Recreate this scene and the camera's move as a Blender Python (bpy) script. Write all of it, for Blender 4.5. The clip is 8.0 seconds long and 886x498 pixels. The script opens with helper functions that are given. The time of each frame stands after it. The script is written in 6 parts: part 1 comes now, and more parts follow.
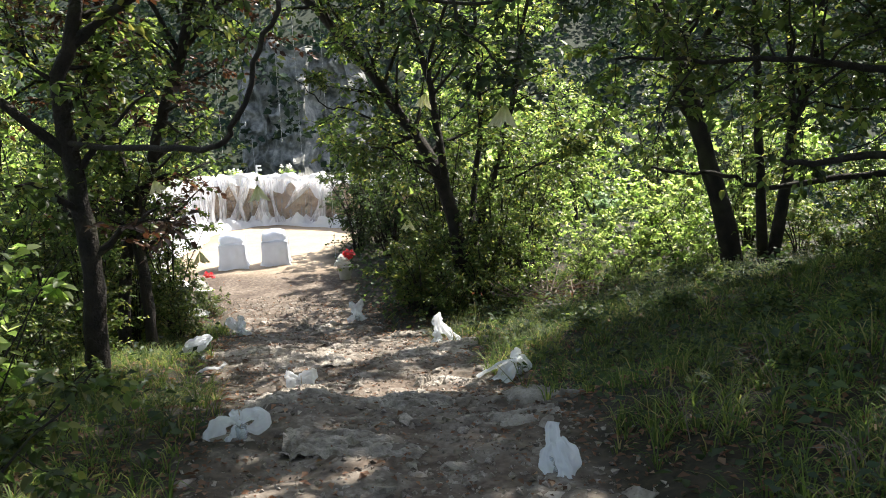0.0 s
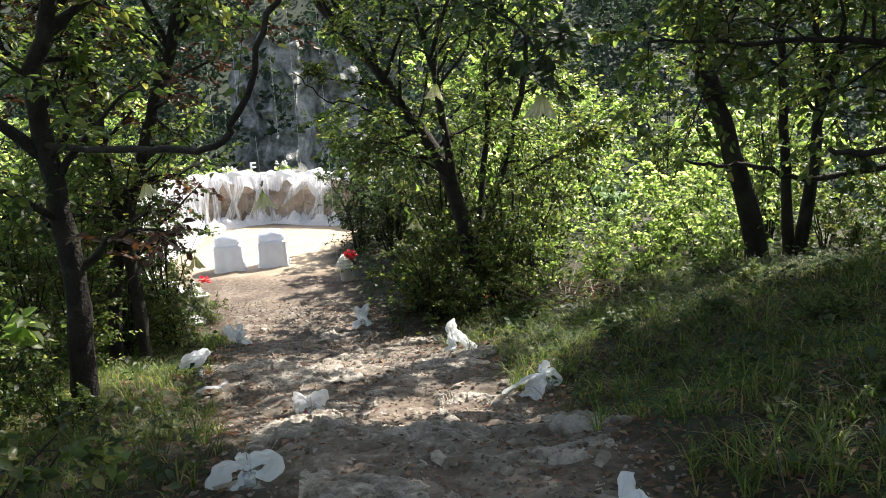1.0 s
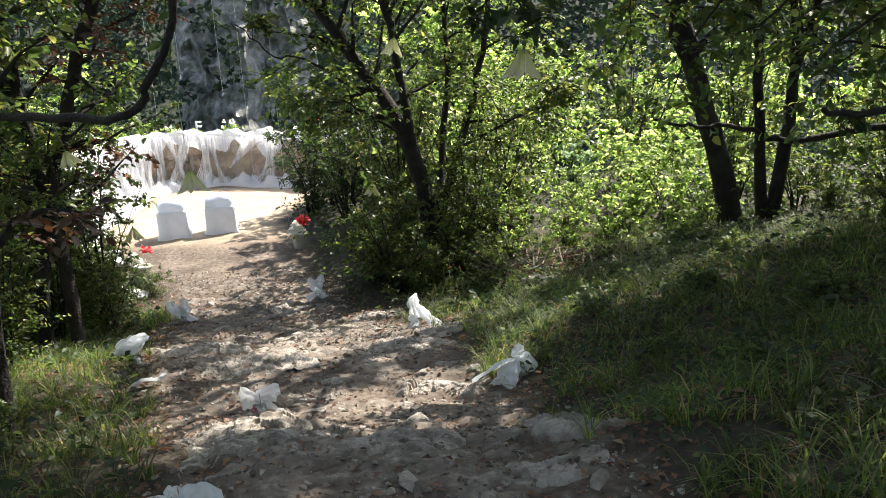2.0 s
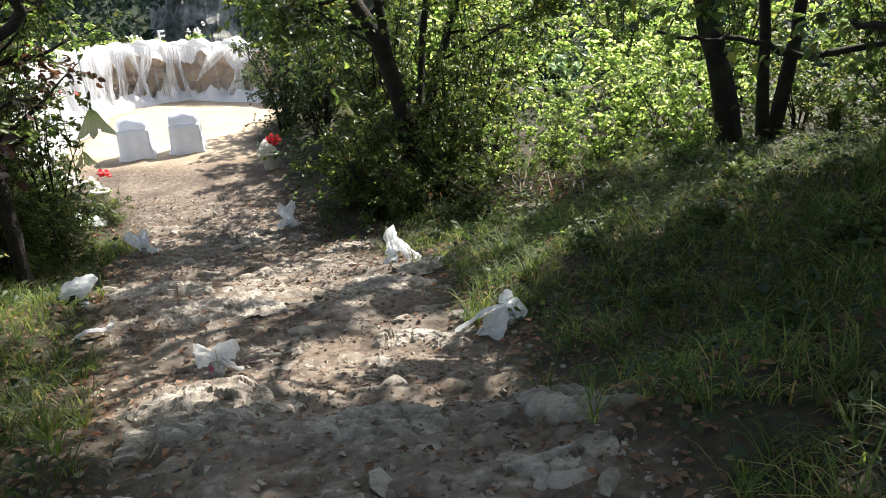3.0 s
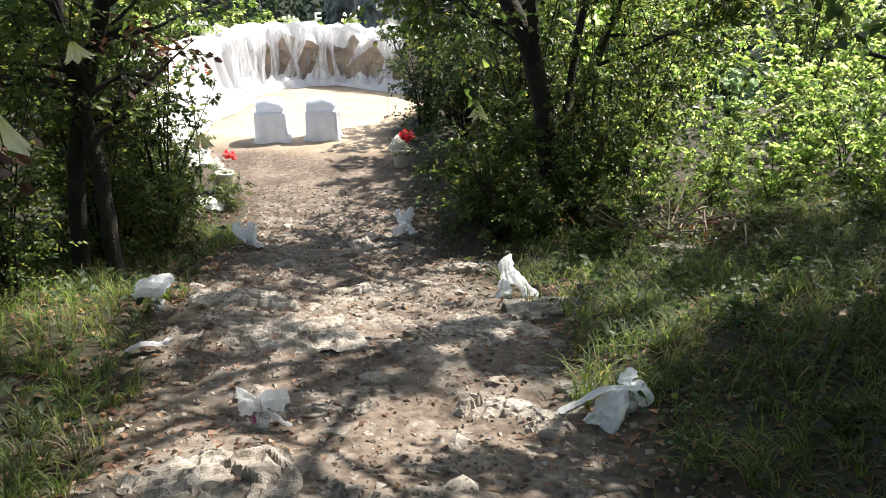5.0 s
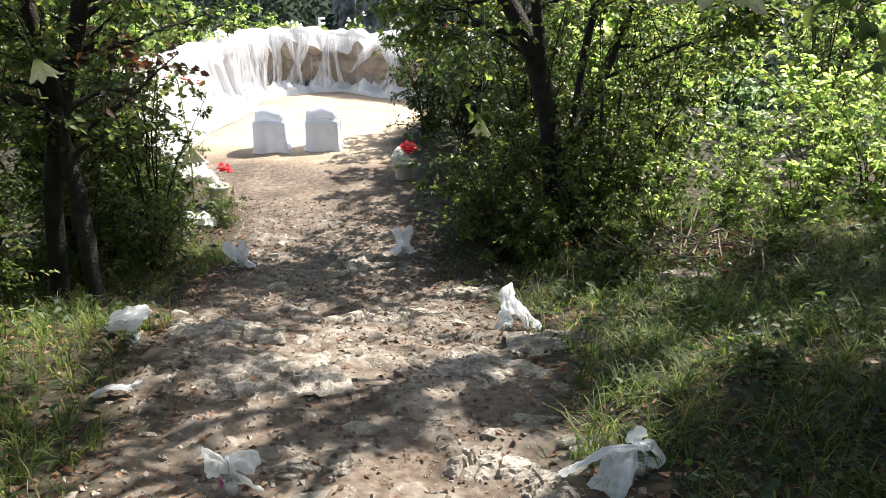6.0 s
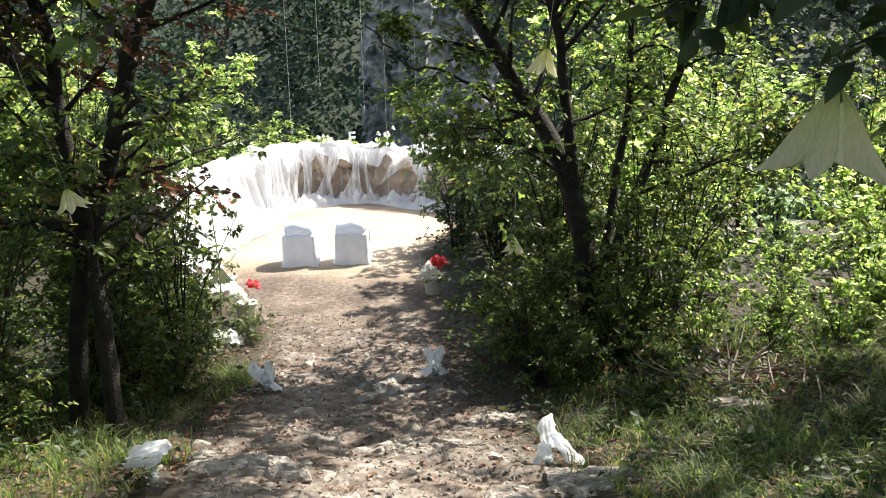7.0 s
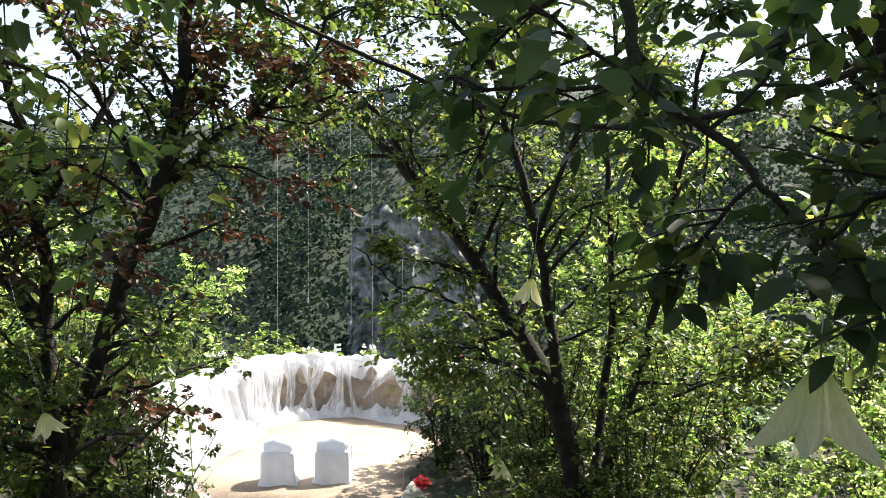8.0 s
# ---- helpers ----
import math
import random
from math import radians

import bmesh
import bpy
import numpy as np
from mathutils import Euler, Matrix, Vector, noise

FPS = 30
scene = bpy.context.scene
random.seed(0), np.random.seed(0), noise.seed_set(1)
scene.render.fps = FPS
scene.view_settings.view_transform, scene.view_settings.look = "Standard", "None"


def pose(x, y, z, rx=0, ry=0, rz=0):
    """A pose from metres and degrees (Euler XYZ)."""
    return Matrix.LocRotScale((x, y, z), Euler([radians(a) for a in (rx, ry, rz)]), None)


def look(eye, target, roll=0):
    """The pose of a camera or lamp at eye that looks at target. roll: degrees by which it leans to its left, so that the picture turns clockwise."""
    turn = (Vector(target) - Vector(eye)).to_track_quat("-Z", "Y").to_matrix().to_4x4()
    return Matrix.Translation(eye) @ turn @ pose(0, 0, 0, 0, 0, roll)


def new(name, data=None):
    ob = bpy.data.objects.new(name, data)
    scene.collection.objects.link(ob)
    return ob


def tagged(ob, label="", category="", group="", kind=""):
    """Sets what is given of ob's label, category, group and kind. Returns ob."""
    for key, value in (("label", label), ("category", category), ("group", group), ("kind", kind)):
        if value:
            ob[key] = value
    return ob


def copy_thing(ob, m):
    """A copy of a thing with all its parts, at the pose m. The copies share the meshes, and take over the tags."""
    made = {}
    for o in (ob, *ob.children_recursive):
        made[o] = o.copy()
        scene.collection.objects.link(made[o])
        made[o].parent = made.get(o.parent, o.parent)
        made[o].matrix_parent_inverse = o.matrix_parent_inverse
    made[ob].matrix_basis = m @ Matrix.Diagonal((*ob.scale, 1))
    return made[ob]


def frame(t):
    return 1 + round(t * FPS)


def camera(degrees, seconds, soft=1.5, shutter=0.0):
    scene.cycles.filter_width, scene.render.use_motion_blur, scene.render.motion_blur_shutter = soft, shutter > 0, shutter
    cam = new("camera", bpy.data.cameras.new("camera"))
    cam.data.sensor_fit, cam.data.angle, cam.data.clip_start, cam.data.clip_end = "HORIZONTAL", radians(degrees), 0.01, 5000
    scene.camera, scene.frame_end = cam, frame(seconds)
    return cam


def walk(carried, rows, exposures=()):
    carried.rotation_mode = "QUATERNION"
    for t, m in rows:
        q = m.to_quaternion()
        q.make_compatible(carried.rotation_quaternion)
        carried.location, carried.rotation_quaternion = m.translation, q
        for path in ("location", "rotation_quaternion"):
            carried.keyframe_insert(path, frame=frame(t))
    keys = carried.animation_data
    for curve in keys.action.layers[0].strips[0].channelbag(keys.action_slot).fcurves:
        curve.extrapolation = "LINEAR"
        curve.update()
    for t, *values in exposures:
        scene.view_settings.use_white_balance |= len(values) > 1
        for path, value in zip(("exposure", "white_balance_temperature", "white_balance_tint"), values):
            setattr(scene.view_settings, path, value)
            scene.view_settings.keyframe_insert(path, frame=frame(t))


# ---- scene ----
cam = camera(58.0, 8.0, 1.0)
PATH = [
    (0, (0.074, 0.632, 1.372), (-0.002, 2.596, 1.002), -2.6),
    (0.5, (-0.059, 0.889, 1.369), (-0.085, 2.854, 1.0), -3.8),
    (1, (-0.12, 1.168, 1.364), (-0.182, 3.129, 0.976), -3.5),
    (1.2, (-0.131, 1.264, 1.357), (-0.175, 3.214, 0.914), -2.8),
    (2.3, (-0.178, 1.922, 1.372), (-0.081, 3.855, 0.868), -3.8),
    (2.5, (-0.16, 2.045, 1.371), (-0.029, 3.975, 0.865), -3.6),
    (3, (-0.14, 2.321, 1.351), (-0.066, 4.188, 0.636), -3.5),
    (3.5, (-0.127, 2.563, 1.371), (-0.078, 4.409, 0.604), -4.2),
    (4, (-0.069, 2.768, 1.371), (-0.132, 4.608, 0.589), -1.8),
    (4.5, (-0.02, 2.971, 1.289), (-0.194, 4.813, 0.529), -0.3),
    (4.7, (-0.003, 3.084, 1.258), (-0.225, 4.942, 0.554), -0.3),
    (5.8, (0.049, 3.533, 1.293), (-0.289, 5.359, 0.551), -1.0),
    (6, (0.041, 3.613, 1.302), (-0.26, 5.459, 0.595), -0.5),
    (6.5, (0.01, 3.73, 1.326), (-0.356, 5.58, 0.66), -0.5),
    (7, (-0.047, 3.831, 1.371), (-0.422, 5.741, 0.913), -1.2),
    (7.5, (-0.04, 3.878, 1.431), (-0.36, 5.847, 1.272), -1.2),
    (8, (-0.055, 3.825, 1.459), (-0.396, 5.795, 1.516), -0.4),
]
walk(cam, [(t, look(eye, target, roll)) for t, eye, target, roll in PATH], [(0, 1.42), (4.5, 1.38), (8, 1.5)])

# ---- world and sun ----
SUN_EL, SUN_AZ = 50.0, 43.0
world = bpy.data.worlds.new("sky")
scene.world = world
world.use_nodes = True
wn = world.node_tree
sky = wn.nodes.new("ShaderNodeTexSky")
sky.sky_type = "NISHITA"
sky.sun_disc = False
sky.sun_elevation, sky.sun_rotation = radians(SUN_EL), radians(SUN_AZ)
sky.air_density, sky.dust_density = 1.0, 1.5
haze = wn.nodes.new("ShaderNodeHueSaturation")
haze.inputs["Saturation"].default_value, haze.inputs["Value"].default_value = 0.7, 1.15
wn.links.new(sky.outputs[0], haze.inputs["Color"])
wn.links.new(haze.outputs[0], wn.nodes["Background"].inputs[0])
wn.nodes["Background"].inputs[1].default_value = 0.1
sun_data = bpy.data.lights.new("sun", "SUN")
sun_data.energy, sun_data.angle, sun_data.color = 5.0, radians(0.6), (1.0, 0.93, 0.82)
sun = new("sun", sun_data)
to_sun = Vector((math.sin(radians(SUN_AZ)) * math.cos(radians(SUN_EL)), math.cos(radians(SUN_AZ)) * math.cos(radians(SUN_EL)), math.sin(radians(SUN_EL))))
sun.matrix_world = Matrix.Translation((10, 10, 30)) @ to_sun.to_track_quat("Z", "Y").to_matrix().to_4x4()


# ---- materials ----
def material(name):
    m = bpy.data.materials.new(name)
    m.use_nodes = True
    n = m.node_tree.nodes
    return m, n, m.node_tree.links, n["Principled BSDF"], n["Material Output"]


def ramp(n, stops):
    r = n.new("ShaderNodeValToRGB")
    e = r.color_ramp.elements
    while len(e) < len(stops):
        e.new(0.5)
    for k, (p, c) in zip(e, stops):
        k.position, k.color = p, (*c, 1)
    return r


def texture(n, l, kind, scale, detail=4.0, coords="Object"):
    tc = n.new("ShaderNodeTexCoord")
    t = n.new(kind)
    t.inputs["Scale"].default_value = scale
    if "Detail" in t.inputs:
        t.inputs["Detail"].default_value = detail
    l.new(tc.outputs[coords], t.inputs["Vector"])
    return t


def bump(n, l, source, strength, distance, bsdf):
    b = n.new("ShaderNodeBump")
    b.inputs["Strength"].default_value, b.inputs["Distance"].default_value = strength, distance
    l.new(source, b.inputs["Height"])
    l.new(b.outputs[0], bsdf.inputs["Normal"])
    return b


def leaf_material(name, stops, glow=0.45, rough=0.42, warm=(1.26, 1.22, 0.78), patch=1.1):
    """Leaf blades: a colour for each leaf, light that passes through, a waxy gloss."""
    m, n, l, p, out = material(name)
    geo = n.new("ShaderNodeNewGeometry")
    r = ramp(n, stops)
    l.new(geo.outputs["Random Per Island"], r.inputs[0])
    t = texture(n, l, "ShaderNodeTexNoise", patch, 3)
    hs = n.new("ShaderNodeHueSaturation")
    mr = n.new("ShaderNodeMapRange")
    mr.inputs["From Min"].default_value, mr.inputs["From Max"].default_value = 0.36, 0.64
    mr.inputs["To Min"].default_value, mr.inputs["To Max"].default_value = 0.55, 1.4
    l.new(t.outputs["Fac"], mr.inputs["Value"])
    l.new(mr.outputs[0], hs.inputs["Value"])
    l.new(r.outputs[0], hs.inputs["Color"])
    l.new(hs.outputs[0], p.inputs["Base Color"])
    p.inputs["Roughness"].default_value = rough
    tr = n.new("ShaderNodeBsdfTranslucent")
    mul = n.new("ShaderNodeMix")
    mul.data_type, mul.blend_type = "RGBA", "MULTIPLY"
    mul.inputs[0].default_value = 1.0
    mul.inputs[7].default_value = (*[min(1, 0.8 * v) for v in warm], 1)
    l.new(hs.outputs[0], mul.inputs[6])
    br = n.new("ShaderNodeHueSaturation")
    br.inputs["Value"].default_value = 2.6
    l.new(mul.outputs[2], br.inputs["Color"])
    l.new(br.outputs[0], tr.inputs["Color"])
    mix = n.new("ShaderNodeMixShader")
    mix.inputs[0].default_value = glow
    l.new(p.outputs[0], mix.inputs[1])
    l.new(tr.outputs[0], mix.inputs[2])
    l.new(mix.outputs[0], out.inputs[0])
    return m


def cloth_material(name, colour, sheer, thin=0.4, streak=0.0):
    """White net or cotton: light passes through; sheer is the open share of the weave."""
    m, n, l, p, out = material(name)
    t = texture(n, l, "ShaderNodeTexNoise", 7, 5)
    r = ramp(n, [(0.25, tuple(0.88 * c for c in colour)), (0.7, colour)])
    l.new(t.outputs["Fac"], r.inputs[0])
    l.new(r.outputs[0], p.inputs["Base Color"])
    p.inputs["Roughness"].default_value = 0.75
    p.inputs["Sheen Weight"].default_value = 0.2
    bump(n, l, t.outputs["Fac"], 0.5, 0.02, p)
    tr = n.new("ShaderNodeBsdfTranslucent")
    l.new(r.outputs[0], tr.inputs["Color"])
    mix = n.new("ShaderNodeMixShader")
    mix.inputs[0].default_value = thin
    l.new(p.outputs[0], mix.inputs[1])
    l.new(tr.outputs[0], mix.inputs[2])
    if sheer:
        tp = n.new("ShaderNodeBsdfTransparent")
        m2 = n.new("ShaderNodeMixShader")
        m2.inputs[0].default_value = sheer
        if streak:  # gathered net: closed in the folds, open between them
            st = texture(n, l, "ShaderNodeTexNoise", 1.0, 5)
            mp = n.new("ShaderNodeMapping")
            mp.inputs["Scale"].default_value = (16, 16, 2.2)
            l.new(st.inputs["Vector"].links[0].from_socket, mp.inputs["Vector"])
            l.new(mp.outputs[0], st.inputs["Vector"])
            mr = n.new("ShaderNodeMapRange")
            mr.inputs["From Min"].default_value, mr.inputs["From Max"].default_value = 0.35, 0.65
            mr.inputs["To Min"].default_value, mr.inputs["To Max"].default_value = max(0, sheer - streak), min(1, sheer + streak)
            l.new(st.outputs["Fac"], mr.inputs["Value"])
            l.new(mr.outputs[0], m2.inputs[0])
        l.new(mix.outputs[0], m2.inputs[1])
        l.new(tp.outputs[0], m2.inputs[2])
        l.new(m2.outputs[0], out.inputs[0])
    else:
        l.new(mix.outputs[0], out.inputs[0])
    return m


def rock_material(name, dark, mid, light, scale=6.0, vary=0.16):
    m, n, l, p, out = material(name)
    a = texture(n, l, "ShaderNodeTexNoise", scale, 10)
    b = texture(n, l, "ShaderNodeTexNoise", scale * 4, 12)
    b.inputs["Roughness"].default_value = 0.68
    info = n.new("ShaderNodeObjectInfo")
    geo = n.new("ShaderNodeNewGeometry")
    l.new(geo.outputs["Position"], a.inputs["Vector"])
    l.new(geo.outputs["Position"], b.inputs["Vector"])
    r = ramp(n, [(0.3, dark), (0.5, mid), (0.72, light)])
    mixf = n.new("ShaderNodeMath")
    mixf.operation = "MULTIPLY_ADD"
    mixf.inputs[1].default_value = 0.35
    add = n.new("ShaderNodeMath")
    add.operation = "MULTIPLY_ADD"
    add.inputs[1].default_value = vary
    l.new(b.outputs["Fac"], mixf.inputs[0])
    sub = n.new("ShaderNodeMath")
    sub.operation = "SUBTRACT"
    sub.inputs[1].default_value = 0.25
    l.new(a.outputs["Fac"], sub.inputs[0])
    l.new(sub.outputs[0], mixf.inputs[2])
    rnd = n.new("ShaderNodeMath")
    rnd.operation = "ADD"
    l.new(info.outputs["Random"], rnd.inputs[0])
    l.new(geo.outputs["Random Per Island"], rnd.inputs[1])
    l.new(rnd.outputs[0], add.inputs[0])
    l.new(mixf.outputs[0], add.inputs[2])
    l.new(add.outputs[0], r.inputs[0])
    l.new(r.outputs[0], p.inputs["Base Color"])
    p.inputs["Roughness"].default_value = 0.88
    bump(n, l, b.outputs["Fac"], 0.8, 0.03, p)
    return m


def plain(name, colour, rough=0.6, vary=0.25, scale=20.0, metal=0.0):
    m, n, l, p, out = material(name)
    t = texture(n, l, "ShaderNodeTexNoise", scale, 6)
    r = ramp(n, [(0.3, tuple(c * (1 - vary) for c in colour)), (0.7, tuple(min(1, c * (1 + vary)) for c in colour))])
    l.new(t.outputs["Fac"], r.inputs[0])
    l.new(r.outputs[0], p.inputs["Base Color"])
    p.inputs["Roughness"].default_value, p.inputs["Metallic"].default_value = rough, metal
    bump(n, l, t.outputs["Fac"], 0.35, 0.01, p)
    return m


def bark_material(name, dark, light):
    m, n, l, p, out = material(name)
    t = texture(n, l, "ShaderNodeTexNoise", 9, 8)
    v = texture(n, l, "ShaderNodeTexNoise", 55, 5)
    big = texture(n, l, "ShaderNodeTexNoise", 2.2, 4)
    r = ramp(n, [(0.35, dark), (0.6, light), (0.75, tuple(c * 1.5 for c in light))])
    moss = ramp(n, [(0.55, (0, 0, 0)), (0.72, (0.7, 0.7, 0.7))])
    l.new(big.outputs["Fac"], moss.inputs[0])
    mx = n.new("ShaderNodeMix")
    mx.data_type = "RGBA"
    mx.inputs[7].default_value = (0.045, 0.055, 0.02, 1)
    l.new(t.outputs["Fac"], r.inputs[0])
    l.new(moss.outputs[0], mx.inputs[0])
    l.new(r.outputs[0], mx.inputs[6])
    l.new(mx.outputs[2], p.inputs["Base Color"])
    p.inputs["Roughness"].default_value = 0.9
    bump(n, l, v.outputs["Fac"], 0.9, 0.02, p)
    return m


def ground_material():
    """Leaf mould and moss off the path; pale limestone grit on it; sandy earth in the clearing."""
    m, n, l, p, out = material("ground_earth")
    at = n.new("ShaderNodeAttribute")
    at.attribute_name = "trodden"
    at2 = n.new("ShaderNodeAttribute")
    at2.attribute_name = "sandy"
    a = texture(n, l, "ShaderNodeTexNoise", 2.3, 8)
    b = texture(n, l, "ShaderNodeTexNoise", 22, 8)
    v = texture(n, l, "ShaderNodeTexVoronoi", 26)
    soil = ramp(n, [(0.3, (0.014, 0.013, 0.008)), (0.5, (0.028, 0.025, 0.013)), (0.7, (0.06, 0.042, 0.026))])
    l.new(b.outputs["Fac"], soil.inputs[0])
    grit = ramp(n, [(0.3, (0.034, 0.023, 0.016)), (0.46, (0.08, 0.06, 0.046)), (0.6, (0.165, 0.134, 0.108)), (0.78, (0.37, 0.32, 0.272))])
    mm = n.new("ShaderNodeMath")
    mm.operation = "MULTIPLY_ADD"
    mm.inputs[1].default_value = 0.5
    half = n.new("ShaderNodeMath")
    half.operation = "MULTIPLY"
    half.inputs[1].default_value = 0.5
    l.new(a.outputs["Fac"], half.inputs[0])
    l.new(b.outputs["Fac"], mm.inputs[0])
    l.new(half.outputs[0], mm.inputs[2])
    l.new(mm.outputs[0], grit.inputs[0])
    cell = n.new("ShaderNodeMix")
    cell.data_type, cell.blend_type = "RGBA", "MULTIPLY"
    cell.inputs[0].default_value = 0.45
    cr = ramp(n, [(0.0, (0.5, 0.47, 0.44)), (1.0, (1.35, 1.3, 1.25))])
    l.new(v.outputs["Color"], cr.inputs[0])
    l.new(grit.outputs[0], cell.inputs[6])
    l.new(cr.outputs[0], cell.inputs[7])
    sand = ramp(n, [(0.3, (0.33, 0.25, 0.17)), (0.55, (0.45, 0.35, 0.25)), (0.75, (0.55, 0.45, 0.34))])
    l.new(mm.outputs[0], sand.inputs[0])
    at3 = n.new("ShaderNodeAttribute")
    at3.attribute_name = "stony"
    stone = ramp(n, [(0.3, (0.07, 0.058, 0.048)), (0.5, (0.175, 0.15, 0.126)), (0.7, (0.40, 0.36, 0.315))])
    fine = texture(n, l, "ShaderNodeTexNoise", 14, 12)
    fine.inputs["Roughness"].default_value = 0.7
    l.new(fine.outputs["Fac"], stone.inputs[0])
    m0 = n.new("ShaderNodeMix")
    m0.data_type = "RGBA"
    l.new(at3.outputs["Fac"], m0.inputs[0])
    l.new(cell.outputs[2], m0.inputs[6])
    l.new(stone.outputs[0], m0.inputs[7])
    m1 = n.new("ShaderNodeMix")
    m1.data_type = "RGBA"
    l.new(at2.outputs["Fac"], m1.inputs[0])
    l.new(m0.outputs[2], m1.inputs[6])
    l.new(sand.outputs[0], m1.inputs[7])
    m2 = n.new("ShaderNodeMix")
    m2.data_type = "RGBA"
    l.new(at.outputs["Fac"], m2.inputs[0])
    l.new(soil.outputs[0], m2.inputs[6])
    l.new(m1.outputs[2], m2.inputs[7])
    at4 = n.new("ShaderNodeAttribute")
    at4.attribute_name = "wooded"
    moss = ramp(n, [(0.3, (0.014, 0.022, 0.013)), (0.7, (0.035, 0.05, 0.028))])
    l.new(a.outputs["Fac"], moss.inputs[0])
    m3 = n.new("ShaderNodeMix")
    m3.data_type = "RGBA"
    l.new(at4.outputs["Fac"], m3.inputs[0])
    l.new(m2.outputs[2], m3.inputs[6])
    l.new(moss.outputs[0], m3.inputs[7])
    l.new(m3.outputs[2], p.inputs["Base Color"])
    p.inputs["Roughness"].default_value = 0.95
    bump(n, l, mm.outputs[0], 0.8, 0.015, p)
    return m


LEAF_TREE = leaf_material("leaf_tree", [(0.0, (0.034, 0.056, 0.021)), (0.45, (0.061, 0.1, 0.031)), (0.8, (0.112, 0.154, 0.048)), (1.0, (0.185, 0.175, 0.06))], glow=0.52)
# sunlit brightness and the dark gaps between are put into this wide colour range
LEAF_SUNLIT = leaf_material("leaf_sunlit", [(0.0, (0.05, 0.092, 0.03)), (0.35, (0.113, 0.178, 0.056)), (0.7, (0.225, 0.285, 0.12)), (1.0, (0.38, 0.43, 0.25))], glow=0.74)
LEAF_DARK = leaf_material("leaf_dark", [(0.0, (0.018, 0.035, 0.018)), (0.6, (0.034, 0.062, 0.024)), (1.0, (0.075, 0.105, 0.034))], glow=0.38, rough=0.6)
LEAF_DRY = leaf_material("leaf_dry", [(0.0, (0.05, 0.028, 0.018)), (0.6, (0.09, 0.048, 0.03)), (1.0, (0.15, 0.09, 0.05))], glow=0.25, warm=(1.0, 0.7, 0.5))
LITTER = leaf_material("leaf_litter", [(0.0, (0.075, 0.046, 0.03)), (0.5, (0.14, 0.08, 0.05)), (0.85, (0.2, 0.125, 0.08)), (1.0, (0.27, 0.2, 0.14))], glow=0.3, rough=0.7, warm=(1.2, 0.8, 0.5))
GRASS = leaf_material("grass_blade", [(0.0, (0.03, 0.054, 0.014)), (0.45, (0.06, 0.1, 0.024)), (0.8, (0.13, 0.175, 0.045)), (0.93, (0.2, 0.2, 0.075)), (1.0, (0.28, 0.22, 0.12))], glow=0.45, rough=0.68)
# distance haze and the hillside's backlit darkness are put into this bluish colour
FAR_HAZE_LEAF = leaf_material("leaf_far_haze", [(0.0, (0.018, 0.032, 0.026)), (0.6, (0.03, 0.05, 0.036)), (1.0, (0.055, 0.08, 0.045))], glow=0.1, rough=0.95, patch=0.13)
FAR_HAZE_LEAF.node_tree.nodes["Principled BSDF"].inputs["Specular IOR Level"].default_value = 0.08
# bough leaves coloured dark as against the sky, a few yellow as if sunlit
LEAF_BACKLIT = leaf_material("leaf_backlit", [(0.0, (0.024, 0.046, 0.02)), (0.6, (0.042, 0.075, 0.026)), (0.93, (0.07, 0.1, 0.03)), (1.0, (0.16, 0.17, 0.03))], glow=0.45, rough=0.5)
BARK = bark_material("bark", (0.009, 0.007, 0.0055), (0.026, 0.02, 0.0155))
TWIG_DRY = plain("twig_dry", (0.2, 0.165, 0.13), 0.9, 0.45)
ROCK = rock_material("limestone", (0.085, 0.072, 0.06), (0.205, 0.178, 0.15), (0.41, 0.37, 0.325))
GRAVEL = rock_material("limestone_grit", (0.06, 0.048, 0.038), (0.17, 0.145, 0.12), (0.36, 0.32, 0.28), 6.0, 0.26)
WALL_ROCK = rock_material("wall_stone", (0.13, 0.088, 0.058), (0.25, 0.18, 0.12), (0.38, 0.29, 0.205), 4.0)
CLIFF = rock_material("cliff_rock", (0.035, 0.04, 0.038), (0.14, 0.145, 0.135), (0.36, 0.35, 0.32), 0.9)
GROUND = ground_material()
TULLE = cloth_material("tulle", (0.91, 0.94, 0.98), 0.05, 0.45)
TULLE_DENSE = cloth_material("tulle_layered", (0.91, 0.92, 0.95), 0.06)
TULLE_GATHER = cloth_material("tulle_gathered", (0.90, 0.91, 0.94), 0.34, streak=0.3)
TULLE_SHEER = cloth_material("tulle_sheer", (0.87, 0.88, 0.9), 0.82, streak=0.14)
COTTON = cloth_material("cotton", (0.80, 0.84, 0.92), 0.0, 0.3)
RAG = cloth_material("rag", (0.5, 0.51, 0.54), 0.0, 0.2)
# leaf colour lifted towards white, standing for a sunlit cluster
LEAF_GLINT = leaf_material("leaf_glint", [(0.0, (0.16, 0.22, 0.13)), (1.0, (0.34, 0.42, 0.3))], glow=0.5, warm=(1.0, 1.05, 0.9))


